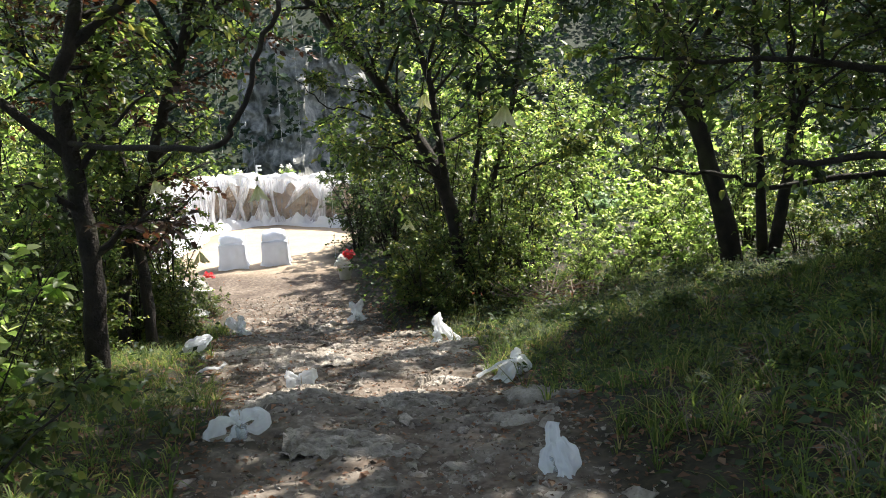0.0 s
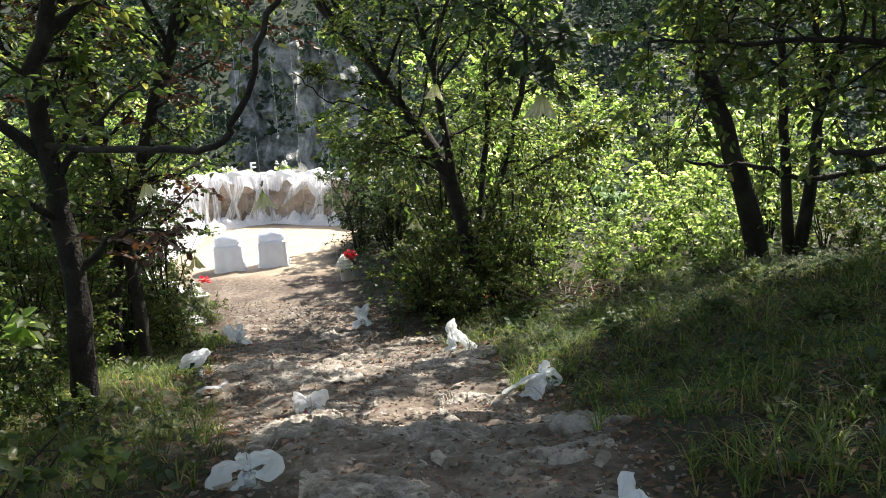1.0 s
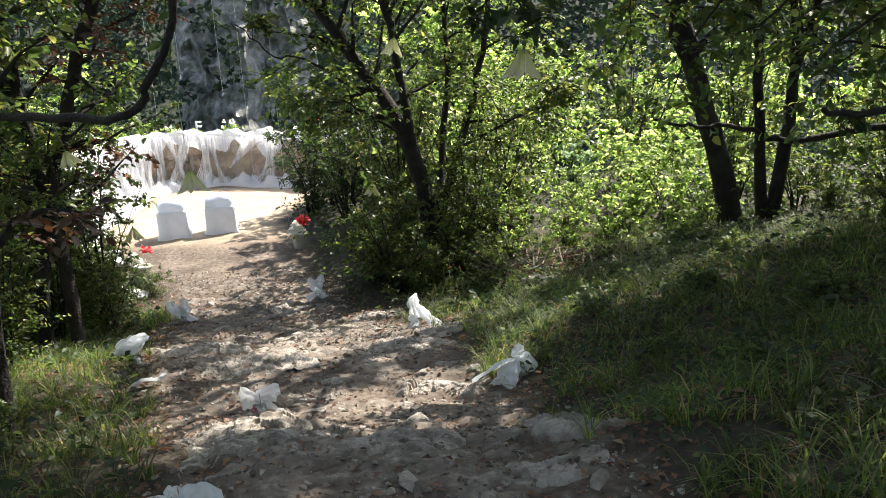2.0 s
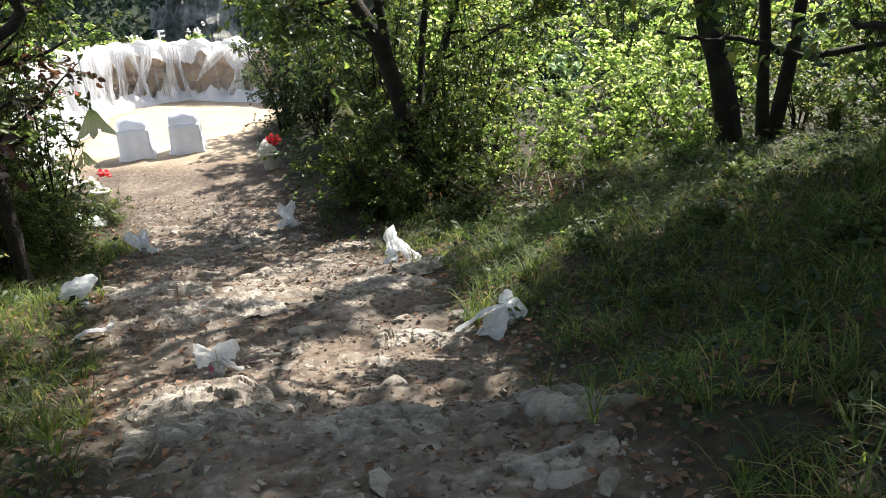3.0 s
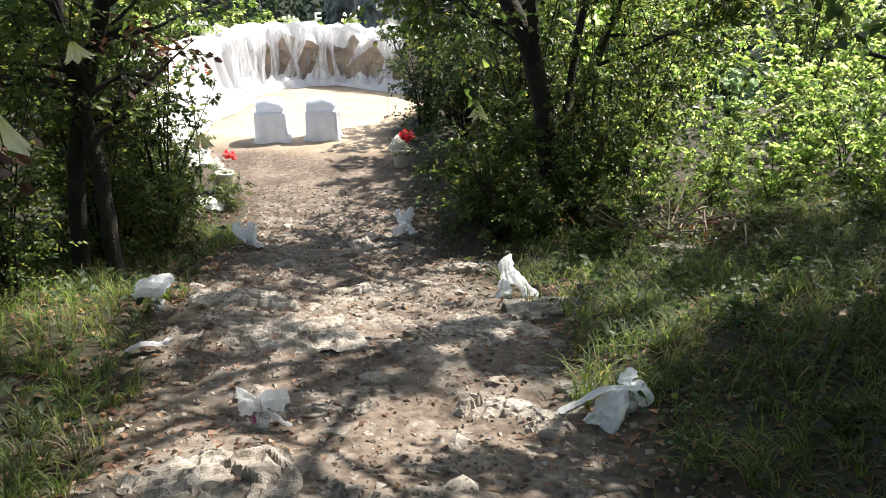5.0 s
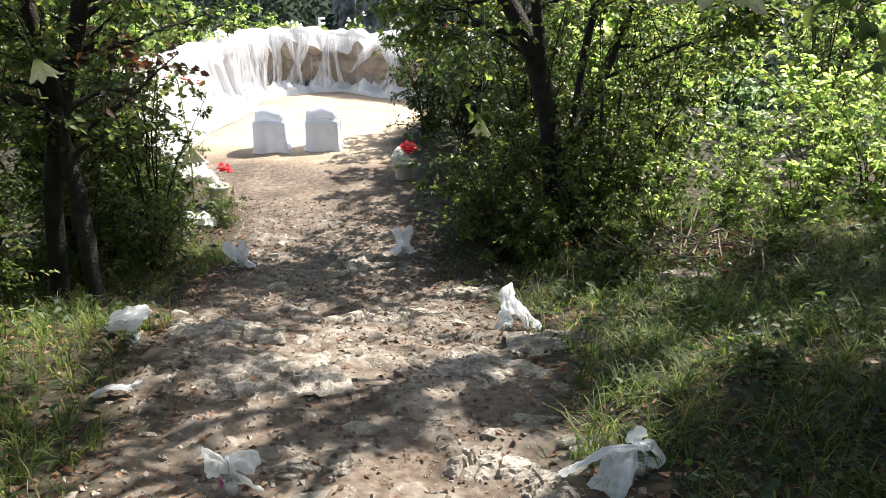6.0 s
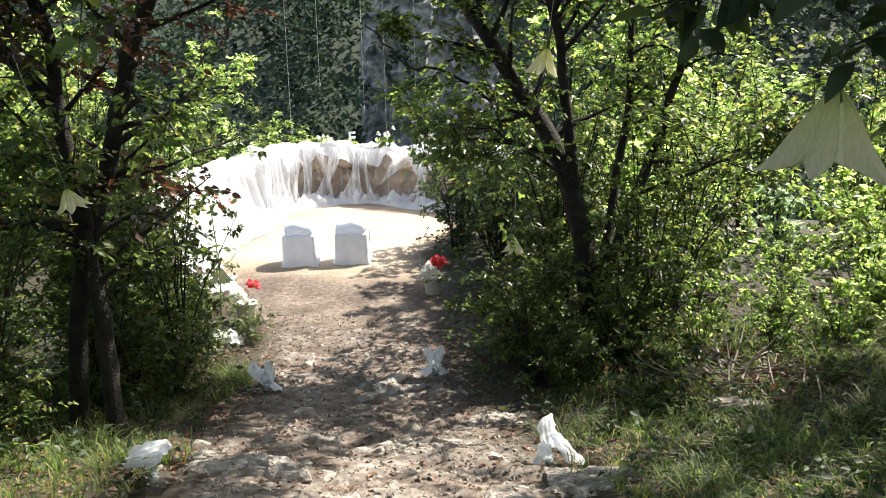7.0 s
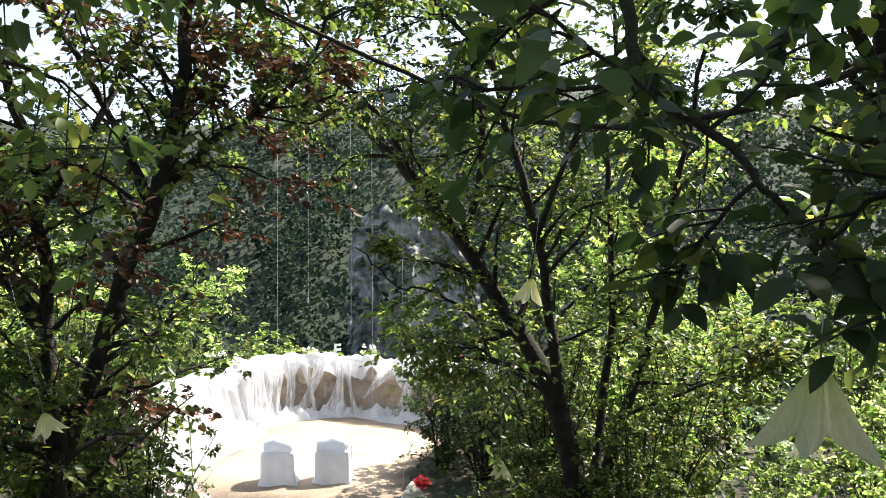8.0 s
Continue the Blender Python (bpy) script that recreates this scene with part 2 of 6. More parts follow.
def petal_material():
    """Cream petals: green-gold at the throat, paler at the lip, with fine veins along them."""
    m, n, l, p, out = material("petal_cream")
    tc = n.new("ShaderNodeTexCoord")
    split = n.new("ShaderNodeSeparateXYZ")
    l.new(tc.outputs["Generated"], split.inputs[0])
    tone = ramp(n, [(0.0, (0.9, 0.88, 0.72)), (0.4, (0.9, 0.87, 0.64)), (0.75, (0.8, 0.8, 0.44)), (1.0, (0.5, 0.56, 0.18))])
    l.new(split.outputs[2], tone.inputs[0])
    mp = n.new("ShaderNodeMapping")
    mp.inputs["Scale"].default_value = (260, 260, 22)
    l.new(tc.outputs["Object"], mp.inputs[0])
    t = n.new("ShaderNodeTexNoise")
    t.inputs["Scale"].default_value, t.inputs["Detail"].default_value = 1.0, 4
    l.new(mp.outputs[0], t.inputs["Vector"])
    vein = ramp(n, [(0.3, (0.86, 0.88, 0.76)), (0.62, (1, 1, 1))])
    l.new(t.outputs["Fac"], vein.inputs[0])
    mul = n.new("ShaderNodeMix")
    mul.data_type, mul.blend_type = "RGBA", "MULTIPLY"
    mul.inputs[0].default_value = 1.0
    l.new(tone.outputs[0], mul.inputs[6])
    l.new(vein.outputs[0], mul.inputs[7])
    l.new(mul.outputs[2], p.inputs["Base Color"])
    p.inputs["Roughness"].default_value = 0.6
    bump(n, l, t.outputs["Fac"], 0.6, 0.004, p)
    tr = n.new("ShaderNodeBsdfTranslucent")
    l.new(mul.outputs[2], tr.inputs["Color"])
    mix = n.new("ShaderNodeMixShader")
    mix.inputs[0].default_value = 0.66
    l.new(p.outputs[0], mix.inputs[1])
    l.new(tr.outputs[0], mix.inputs[2])
    l.new(mix.outputs[0], out.inputs[0])
    return m


PETAL = petal_material()
PETAL_WHITE = cloth_material("petal_white", (0.9, 0.9, 0.84), 0.0, 0.55)
PETAL_RED = leaf_material("petal_red", [(0.0, (0.42, 0.03, 0.04)), (1.0, (0.6, 0.07, 0.075))], glow=0.3, warm=(1.2, 0.5, 0.5))
PETAL_PINK = plain("petal_pink", (0.6, 0.1, 0.3), 0.5)
STEM = plain("stem_green", (0.09, 0.13, 0.03), 0.5)
POT_WHITE = plain("pot_white", (0.72, 0.72, 0.70), 0.35, 0.08)
WAX = plain("wax", (0.75, 0.73, 0.66), 0.5, 0.06)
WOOD_STICK = plain("stick_wood", (0.45, 0.36, 0.25), 0.7)
LETTER_PAINT = plain("letter_paint", (0.8, 0.8, 0.8), 0.5, 0.05)
THREAD = plain("thread", (0.5, 0.5, 0.52), 0.4, 0.05)


def glass_material():
    """Thin clear glass: what lies behind shows, with a gloss that grows at the rim."""
    m, n, l, p, out = material("glass")
    p.inputs["Base Color"].default_value = (0.72, 0.76, 0.78, 1)
    p.inputs["Roughness"].default_value = 0.12
    clear = n.new("ShaderNodeBsdfTransparent")
    clear.inputs[0].default_value = (0.95, 0.97, 0.98, 1)
    mix = n.new("ShaderNodeMixShader")
    mix.inputs[0].default_value = 0.28
    l.new(clear.outputs[0], mix.inputs[1])
    l.new(p.outputs[0], mix.inputs[2])
    l.new(mix.outputs[0], out.inputs[0])
    return m


GLASS = glass_material()


# ---- mesh helpers ----
class Heap:
    """Collects pieces of geometry for one mesh."""

    def __init__(self):
        self.v, self.f, self.n = [], [], 0

    def add(self, verts, faces):
        verts = np.asarray(verts, float).reshape(-1, 3)
        faces = np.asarray(faces, int)
        self.v.append(verts)
        self.f.append(faces + self.n)
        self.n += len(verts)

    def mesh(self, name, mat, smooth=True):
        me = bpy.data.meshes.new(name)
        if self.n:
            v = np.concatenate(self.v)
            starts, loops, total = [], [], 0
            for f in self.f:
                starts.append(total + np.arange(len(f)) * f.shape[1])
                loops.append(f.ravel())
                total += f.size
            me.vertices.add(len(v))
            me.vertices.foreach_set("co", v.ravel())
            loops, starts = np.concatenate(loops), np.concatenate(starts)
            me.loops.add(len(loops))
            me.loops.foreach_set("vertex_index", loops)
            me.polygons.add(len(starts))
            me.polygons.foreach_set("loop_start", starts)
            me.polygons.foreach_set("use_smooth", np.full(len(starts), smooth))
            me.update(calc_edges=True)
            me.validate()
        me.materials.append(mat)
        return me


def closed(me):
    """Joins the seams of a turned body and turns its faces outwards."""
    bm = bmesh.new()
    bm.from_mesh(me)
    bmesh.ops.remove_doubles(bm, verts=list(bm.verts), dist=1e-5)
    bmesh.ops.recalc_face_normals(bm, faces=list(bm.faces))
    bm.to_mesh(me)
    bm.free()
    return me


def part(name, heap, mat, parent, label="", smooth=True, kind=""):
    """Links one mesh as a part under a thing."""
    ob = new(name, heap.mesh(name, mat, smooth) if isinstance(heap, Heap) else heap)
    ob.parent = parent
    return tagged(ob, label, kind=kind)


def thing(name, m, label, category, group="", kind=""):
    ob = new(name)
    ob.empty_display_size = 0.1
    ob.matrix_world = m
    return tagged(ob, label, category, group, kind)


def unit(v):
    v = np.asarray(v, float)
    return v / (np.linalg.norm(v, axis=-1, keepdims=True) + 1e-9)


def spline(points, count):
    """A smooth line through a few points."""
    p = np.asarray(points, float)
    if len(p) == 2:
        return p[0] + (p[1] - p[0]) * np.linspace(0, 1, count)[:, None]
    q = np.vstack([2 * p[0] - p[1], p, 2 * p[-1] - p[-2]])
    out = []
    for u in np.linspace(0, len(p) - 1 - 1e-6, count):
        i = int(u)
        t = u - i
        a, b, c, d = q[i:i + 4]
        out.append(0.5 * (2 * b + (c - a) * t + (2 * a - 5 * b + 4 * c - d) * t * t + (3 * b - a - 3 * c + d) * t ** 3))
    return np.array(out)


def tube(heap, line, radii, sides=6, rng=None, rough=0.0):
    line = np.asarray(line, float)
    n = len(line)
    radii = np.broadcast_to(radii, (n,)) if np.ndim(radii) == 0 else np.asarray(radii, float)
    t = unit(np.gradient(line, axis=0))
    ref = np.array([0.31, 0.87, 0.38])
    a = unit(np.cross(t, ref))
    b = np.cross(t, a)
    ang = np.arange(sides) * 2 * np.pi / sides
    r = radii[:, None] * (1 + (rough * rng.standard_normal((n, sides)) if rng is not None and rough else np.zeros((n, sides))))
    v = line[:, None, :] + r[..., None] * (np.cos(ang)[None, :, None] * a[:, None, :] + np.sin(ang)[None, :, None] * b[:, None, :])
    i = np.arange(n - 1)[:, None] * sides
    j = np.arange(sides)[None, :]
    k = (j + 1) % sides
    f = np.stack([i + j, i + k, i + sides + k, i + sides + j], -1).reshape(-1, 4)
    heap.add(v.reshape(-1, 3), f)
    if radii[0] > 0.015:
        heap.add(v[-1], [list(range(sides))])
        heap.add(v[0], [list(range(sides))[::-1]])


def leaves(heap, at, along, size, rng, wide=0.6, simple=False, curl=0.18, fine=False, tilt=0.55):
    """Leaf blades folded along the midrib, at points, growing along directions."""
    at, along = np.asarray(at, float), unit(along)
    n = len(at)
    if not n:
        return
    size = np.broadcast_to(size, (n,))[:, None]
    up = np.array([0, 0, 1.0]) + tilt * rng.standard_normal((n, 3))
    side = unit(np.cross(along, up))
    nor = np.cross(side, along)
    w = size * wide * 0.5
    tip = at + along * size - nor * size * curl
    if simple:
        mid = at + along * size * 0.45
        v = np.stack([at, mid + side * w + nor * w * 0.35, tip, mid - side * w + nor * w * 0.35], 1)
        b = np.arange(n)[:, None] * 4
        heap.add(v.reshape(-1, 3), np.concatenate([b + [0, 1, 2], b + [0, 2, 3]]))
        return
    if not fine:
        low, high = at + along * size * 0.27 + nor * w * 0.3, at + along * size * 0.68 - nor * size * curl * 0.4 + nor * w * 0.25
        v = np.stack([at, low + side * w, high + side * w * 0.78, tip, high - side * w * 0.78, low - side * w], 1)
        b = np.arange(n)[:, None] * 6
        heap.add(v.reshape(-1, 3), np.concatenate([b + [0, 1, 2, 3], b + [0, 3, 4, 5]]))
        return
    cols = [at]
    for u, k in ((0.14, 0.5), (0.32, 0.95), (0.52, 1.0), (0.72, 0.72), (0.88, 0.34)):
        c = at + along * size * u - nor * size * curl * u ** 2
        lift = nor * w * 0.3 * k
        cols += [c + side * w * k + lift, c, c - side * w * k + lift]
    cols.append(tip)
    v = np.stack(cols, 1)
    b = np.arange(n)[:, None] * 17
    faces = [[0, 2, 1], [0, 3, 2], [13, 14, 16], [14, 15, 16]]
    for q in range(1, 13, 3):
        faces += [[q, q + 1, q + 4], [q, q + 4, q + 3], [q + 1, q + 2, q + 5], [q + 1, q + 5, q + 4]]
    heap.add(v.reshape(-1, 3), np.concatenate([b + f for f in faces]))


def sheet(heap, grid):
    """A surface through a grid of points (rows, columns, 3)."""
    grid = np.asarray(grid, float)
    r, c = grid.shape[:2]
    i = np.arange(r - 1)[:, None] * c
    j = np.arange(c - 1)[None, :]
    heap.add(grid.reshape(-1, 3), np.stack([i + j, i + j + 1, i + c + j + 1, i + c + j], -1).reshape(-1, 4))


def lathe(heap, profile, sides=20, centre=(0, 0, 0)):
    a = np.linspace(0, 2 * np.pi, sides + 1)
    p = np.asarray(profile, float)
    g = np.stack([p[:, 0, None] * np.cos(a), p[:, 0, None] * np.sin(a), np.repeat(p[:, 1, None], sides + 1, 1)], -1)
    sheet(heap, g + np.asarray(centre, float))


def bumps(p, scale, seed=0.0):
    """Smooth noise, -1 to 1, at points."""
    p = np.asarray(p, float)
    return np.array([noise.noise(Vector((x * scale + seed, y * scale - seed, z * scale + 0.5 * seed))) for x, y, z in p.reshape(-1, 3)]).reshape(p.shape[:-1])


# ---- the lie of the land ----
PROFILE_Y = [-60, -30, -4, 0, 3, 4.3, 4.75, 5.0, 5.25, 6.2, 7, 8.2, 9, 10.2, 11.5, 14, 19, 21, 24, 40, 60, 90, 130, 200, 400, 1500]
PROFILE_Z = [4, 1.5, .1, -.08, -.1, -.2, -.28, -.36, -.52, -.70, -.77, -1.05, -1.2, -1.38, -1.40, -1.36, -1.36, -1.6, -3.5, -11, -12, 6, 30, 38, 40, 40]
RIGHT_EDGE = ([0, 4.2, 6.4, 8.4, 10.7, 12, 13, 14.7, 16.6, 18], [1.0, .62, .34, -.3, -1.35, -1.75, -1.8, -2.5, -2.3, -2.0])
LEFT_EDGE = ([0, 4.2, 6.7, 7.7, 9.8, 11.5, 12.5, 13.5, 18], [-1.0, -1.2, -2.05, -2.45, -2.85, -3.6, -4.6, -6.2, -6.2])


def land(x, y):
    """Height of the ground."""
    x, y = np.asarray(x, float), np.asarray(y, float)
    z = np.interp(y, PROFILE_Y, PROFILE_Z)
    r = np.maximum(x - np.interp(y, *RIGHT_EDGE), 0)
    lft = np.maximum(np.interp(y, *LEFT_EDGE) - x, 0)
    k = np.interp(y, [-5, 0, 6, 9, 12, 15, 20, 24], [.3, .30, .27, .18, .10, 0.0, -.12, 0])
    z = z + k * (np.minimum(r, 3) + 0.3 * np.clip(r - 3, 0, 20))
    j = np.interp(y, [13, 20, 25], [1, 1, 0])
    z = z + j * (.06 * np.minimum(lft, 1.5) - .12 * np.clip(lft - 1.5, 0, 40))
    return z


def on_path(x, y):
    """Signed distance into the trodden way."""
    return np.minimum(np.interp(y, *RIGHT_EDGE) - x, x - np.interp(y, *LEFT_EDGE))


xs = np.concatenate([-np.geomspace(900, 5.0, 26), np.arange(-4.8, -3.2, 0.08), np.arange(-3.2, 1.5, 0.036), np.arange(1.5, 3.6, 0.08), np.geomspace(3.8, 900, 28)])
ys = np.concatenate([-np.geomspace(60, 0.6, 14), np.arange(0, 3, 0.08), np.arange(3, 8.5, 0.036), np.arange(8.5, 11.2, 0.05), np.arange(11.2, 14, 0.09), np.linspace(14.2, 24, 40), np.geomspace(25, 1500, 30)])
gx, gy = np.meshgrid(xs, ys)
gz = land(gx, gy)
flat = np.stack([gx, gy, 0 * gx], -1)
close = (np.abs(gx) < 30) & (gy > -5) & (gy < 30)
n1, n2, n3 = bumps(flat, 0.7), bumps(flat, 2.6, 7), bumps(flat, 7.0, 3)
into = on_path(gx, gy)
rough_here = np.clip(into * 3 + 0.3, 0.25, 1) * np.where(gy > 11, 0.25, 1.0)
gz = gz + np.where(close, 0.03 * n1 + (0.035 * n2 + 0.016 * np.abs(n3)) * rough_here, 0)


def plates(x, y, size, seed):
    """Broken bedrock: for each point its plate's random number, the way to its middle, and the depth into the crack beside it."""
    r = np.random.default_rng(seed).random((64, 64, 3))
    x, y = x / size + 0.55 * bumps(np.stack([x, y, 0 * x], -1), 2.1 / size * 0.2, seed), y / (size * 0.8) + 0.55 * bumps(np.stack([x, y, 0 * x], -1), 2.3 / size * 0.2, seed + 5)
    ix, iy = np.floor(x).astype(int), np.floor(y).astype(int)
    best, second = np.full(x.shape, 9.0), np.full(x.shape, 9.0)
    ident, dx, dy = np.zeros(x.shape), np.zeros(x.shape), np.zeros(x.shape)
    for i in (-1, 0, 1):
        for j in (-1, 0, 1):
            q = r[(ix + i) % 64, (iy + j) % 64]
            ox, oy = ix + i + q[..., 0] - x, iy + j + q[..., 1] - y
            d = np.hypot(ox, oy)
            nearer = d < best
            second = np.where(nearer, best, np.minimum(second, d))
            ident, dx, dy = np.where(nearer, q[..., 2], ident), np.where(nearer, ox, dx), np.where(nearer, oy, dy)
            best = np.where(nearer, d, best)
    return ident, dx, dy, np.clip((second - best) / 0.14, 0, 1)


stony_at = (gx > -3.3) & (gx < 1.6) & (gy > 2.5) & (gy < 11.6)
relief, stony = np.zeros_like(gx), np.zeros_like(gx)
bed = np.clip(1 - np.abs(gy - 4.75 - 0.12 * np.sin(3 * gx)) / 0.55, 0, 1) + np.clip(1 - np.hypot(gx + 1.05, gy - 5.3) / 0.62, 0, 1)
bed = bed + 0.5 * np.clip(1 - np.abs(gy - 8.35 - 0.25 * gx) / 0.3, 0, 1) + 0.35 * np.clip(n1[:, :] * 2, 0, 1)
for size, high, seed in ((0.30, 0.020, 3), (0.12, 0.010, 4)):
    q, dx, dy, deep = plates(gx, gy, size, seed)
    isrock = np.clip((q + 0.35 * np.clip(bed, 0, 1) - (0.72 if size > 0.2 else 0.66)) * 12, 0, 1) * np.clip(into * 4 + 0.7, 0, 1) * stony_at
    lift = high * (0.35 + 0.8 * q + 0.8 * np.clip(bed, 0, 1)) + high * 0.8 * (dx * np.cos(40 * q) + dy * np.sin(40 * q))
    relief = relief + isrock * lift * deep ** 0.6
    stony = np.maximum(stony, isrock * deep ** 0.5 * (0.55 + 0.45 * ((q * 7.3) % 1)))
gz = gz + relief + 0.06 * np.clip(1 - np.hypot((gx + 1.05) * 0.8, gy - 5.25) / 0.5, 0, 1) ** 0.7
far = np.clip((gy - 45) / 40, 0, 1)
gz = gz + far * (9 * bumps(flat, 0.018, 2) + 3 * bumps(flat, 0.06, 5))
heap = Heap()
sheet(heap, np.stack([gx, gy, gz], -1))
ground = tagged(new("ground", heap.mesh("ground", GROUND)), "earthen woodland slope with a trodden limestone footpath", "ground", kind="structure")
wobble = into + 0.16 * n2 + 0.08 * n3
trod = np.clip(wobble * 2.2 + 0.2, 0, 1) * (gy < 20.5)
sandy = np.clip((gy - 13.2 + 0.5 * n1) / 1.3, 0, 1)
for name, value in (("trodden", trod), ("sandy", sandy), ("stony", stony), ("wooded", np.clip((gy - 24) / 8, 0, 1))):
    ground.data.attributes.new(name, "FLOAT", "POINT").data.foreach_set("value", value.ravel())


def ground_z(x, y):
    """Height of the finished ground, with its stones and hollows."""
    x, y = np.asarray(x, float), np.asarray(y, float)
    i, j = np.clip(np.searchsorted(xs, x) - 1, 0, len(xs) - 2), np.clip(np.searchsorted(ys, y) - 1, 0, len(ys) - 2)
    u, w = (x - xs[i]) / (xs[i + 1] - xs[i]), (y - ys[j]) / (ys[j + 1] - ys[j])
    return (gz[j, i] * (1 - u) + gz[j, i + 1] * u) * (1 - w) + (gz[j + 1, i] * (1 - u) + gz[j + 1, i + 1] * u) * w


def put(x, y, dz=0.0, rz=0.0, s=1.0):
    return pose(x, y, float(ground_z(x, y)) + dz, 0, 0, rz) @ Matrix.Diagonal((s, s, s, 1))


# ---- trees and shrubs ----
def offshoots(rng, wood, blades, line, r0, r1, start, count, reach, twigs, per_twig, leaf, wide=0.6, rise=0.25, droop=0.1, simple=False, sides=4, dried=None, dry=0.0):
    """Side branches with twigs and leaves along a limb."""
    n = len(line)
    for k in range(count):
        u = start + (1 - start) * (k + rng.random()) / count
        i = min(int(u * (n - 1)), n - 2)
        p = line[i] + (line[i + 1] - line[i]) * (u * (n - 1) - i)
        lead = unit(line[i + 1] - line[i])
        out = rng.standard_normal(3)
        out = unit(out - lead * np.dot(out, lead))
        d = unit(out + 0.45 * lead + np.array([0, 0, rise]))
        length = reach * (0.55 + 0.6 * rng.random()) * (1.05 - 0.55 * u)
        m = 5
        pts = [p]
        for s in range(m):
            d = unit(d + 0.22 * rng.standard_normal(3) + np.array([0, 0, -droop * s / m]))
            pts.append(pts[-1] + d * length / m)
        pts = np.array(pts)
        rb = max(0.004, 0.45 * (r0 + (r1 - r0) * u))
        tube(wood, pts, np.linspace(rb, 0.003, m + 1), sides)
        at, along = [], []
        target = dried if dried is not None and rng.random() < dry else blades
        for q in range(twigs):
            w = 0.25 + 0.75 * (q + rng.random()) / twigs
            j = min(int(w * m), m - 1)
            b = pts[j] + (pts[j + 1] - pts[j]) * (w * m - j)
            td = unit(rng.standard_normal(3) * np.array([1, 1, 0.6]) + 0.7 * unit(pts[j + 1] - pts[j]))
            tl = length * (0.22 + 0.3 * rng.random())
            bend = np.array([0, 0, -0.18 * tl])
            tw = np.array([b, b + td * tl * 0.5 + 0.3 * bend, b + td * tl + bend])
            if not simple and leaf < 0.05 or sides > 3 and not simple:
                tube(wood, tw, [0.0035, 0.0025, 0.0012], 3)
            h = np.sort(rng.random(per_twig))[:, None]
            base = tw[0] + (tw[2] - tw[0]) * (0.1 + 0.95 * h) + 0.015 * rng.standard_normal((per_twig, 3))
            at.append(base)
            side = unit(np.cross(td, [0.1, 0.2, 1])) * np.where(np.arange(per_twig) % 2, 1, -1)[:, None]
            along.append(0.55 * td + 0.8 * side + 0.35 * rng.standard_normal((per_twig, 3)) + [0, 0, -0.25])
        if at:
            at, along = np.concatenate(at), np.concatenate(along)
            leaves(target, at, along, leaf * (0.65 + 0.6 * rng.random(len(at))), rng, wide, simple, fine=leaf == 0.06)


def tree(name, base, limbs, label, seed, leaf=0.075, reach=1.1, count=9, twigs=9, per_twig=9, start=0.3, mat=None, bark=None, wide=0.6, rise=0.25, sway=0.02, simple=False, category="tree", group="", dry=0.0):
    """limbs: (points, radius at the foot, radius at the end, leafiness), in the world; base: the foot."""
    rng = np.random.default_rng(seed)
    ob = thing(name, pose(*base), label, category, group)
    o = np.asarray(base, float)
    wood, blades, dried = Heap(), Heap(), Heap()
    for k, (pts, r0, r1, full) in enumerate(limbs):
        line = spline(np.asarray(pts, float) - o, 6 + 3 * len(pts))
        line = line + sway * rng.standard_normal(line.shape) * np.linspace(0, 1, len(line))[:, None]
        stem = Heap()
        radii = r0 + (r1 - r0) * np.linspace(0, 1, len(line)) ** 0.8
        if k == 0:
            radii[0] *= 1.35
        tube(stem, line, radii, 9, rng, 0.05)
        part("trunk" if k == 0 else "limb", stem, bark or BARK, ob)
        if full:
            offshoots(rng, wood, blades, line, r0, r1, start, max(2, int(count * full)), reach, twigs, per_twig, leaf, wide, rise, simple=simple, sides=3 if simple or leaf > 0.1 else 4, dried=dried, dry=dry)
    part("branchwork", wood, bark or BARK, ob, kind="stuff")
    part("crown", blades, mat or LEAF_TREE, ob, kind="stuff")
    if dried.n:
        part("dry_foliage", dried, LEAF_DRY, ob, "withered rust-brown leaves", kind="stuff")
    return ob


def shrub(label, seed, height=1.2, spread=0.8, stems=9, leaf=0.055, mat=None, per_twig=8, twigs=7, count=5, wide=0.6, group="", simple=False):
    """A bush of several stems from one root, built at the origin."""
    rng = np.random.default_rng(seed)
    ob = thing("shrub", pose(0, 0, 0), label, "shrub", group)
    wood, blades = Heap(), Heap()
    for k in range(stems):
        a = 2 * np.pi * (k + 0.6 * rng.random()) / stems
        out = np.array([np.cos(a), np.sin(a), 0])
        hgt = height * (0.6 + 0.5 * rng.random())
        s = spread * (0.35 + 0.75 * rng.random())
        line = spline([out * 0.05 + [0, 0, -0.05], out * s * 0.35 + [0, 0, hgt * 0.5], out * s + [0, 0, hgt]], 9) + 0.012 * rng.standard_normal((9, 3))
        stem = Heap()
        tube(stem, line, np.linspace(0.014, 0.004, 9), 5)
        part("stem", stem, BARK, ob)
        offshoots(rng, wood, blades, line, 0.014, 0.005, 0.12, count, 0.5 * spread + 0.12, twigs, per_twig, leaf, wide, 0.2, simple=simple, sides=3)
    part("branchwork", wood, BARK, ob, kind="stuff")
    part("crown", blades, mat or LEAF_TREE, ob, kind="stuff")
    return ob


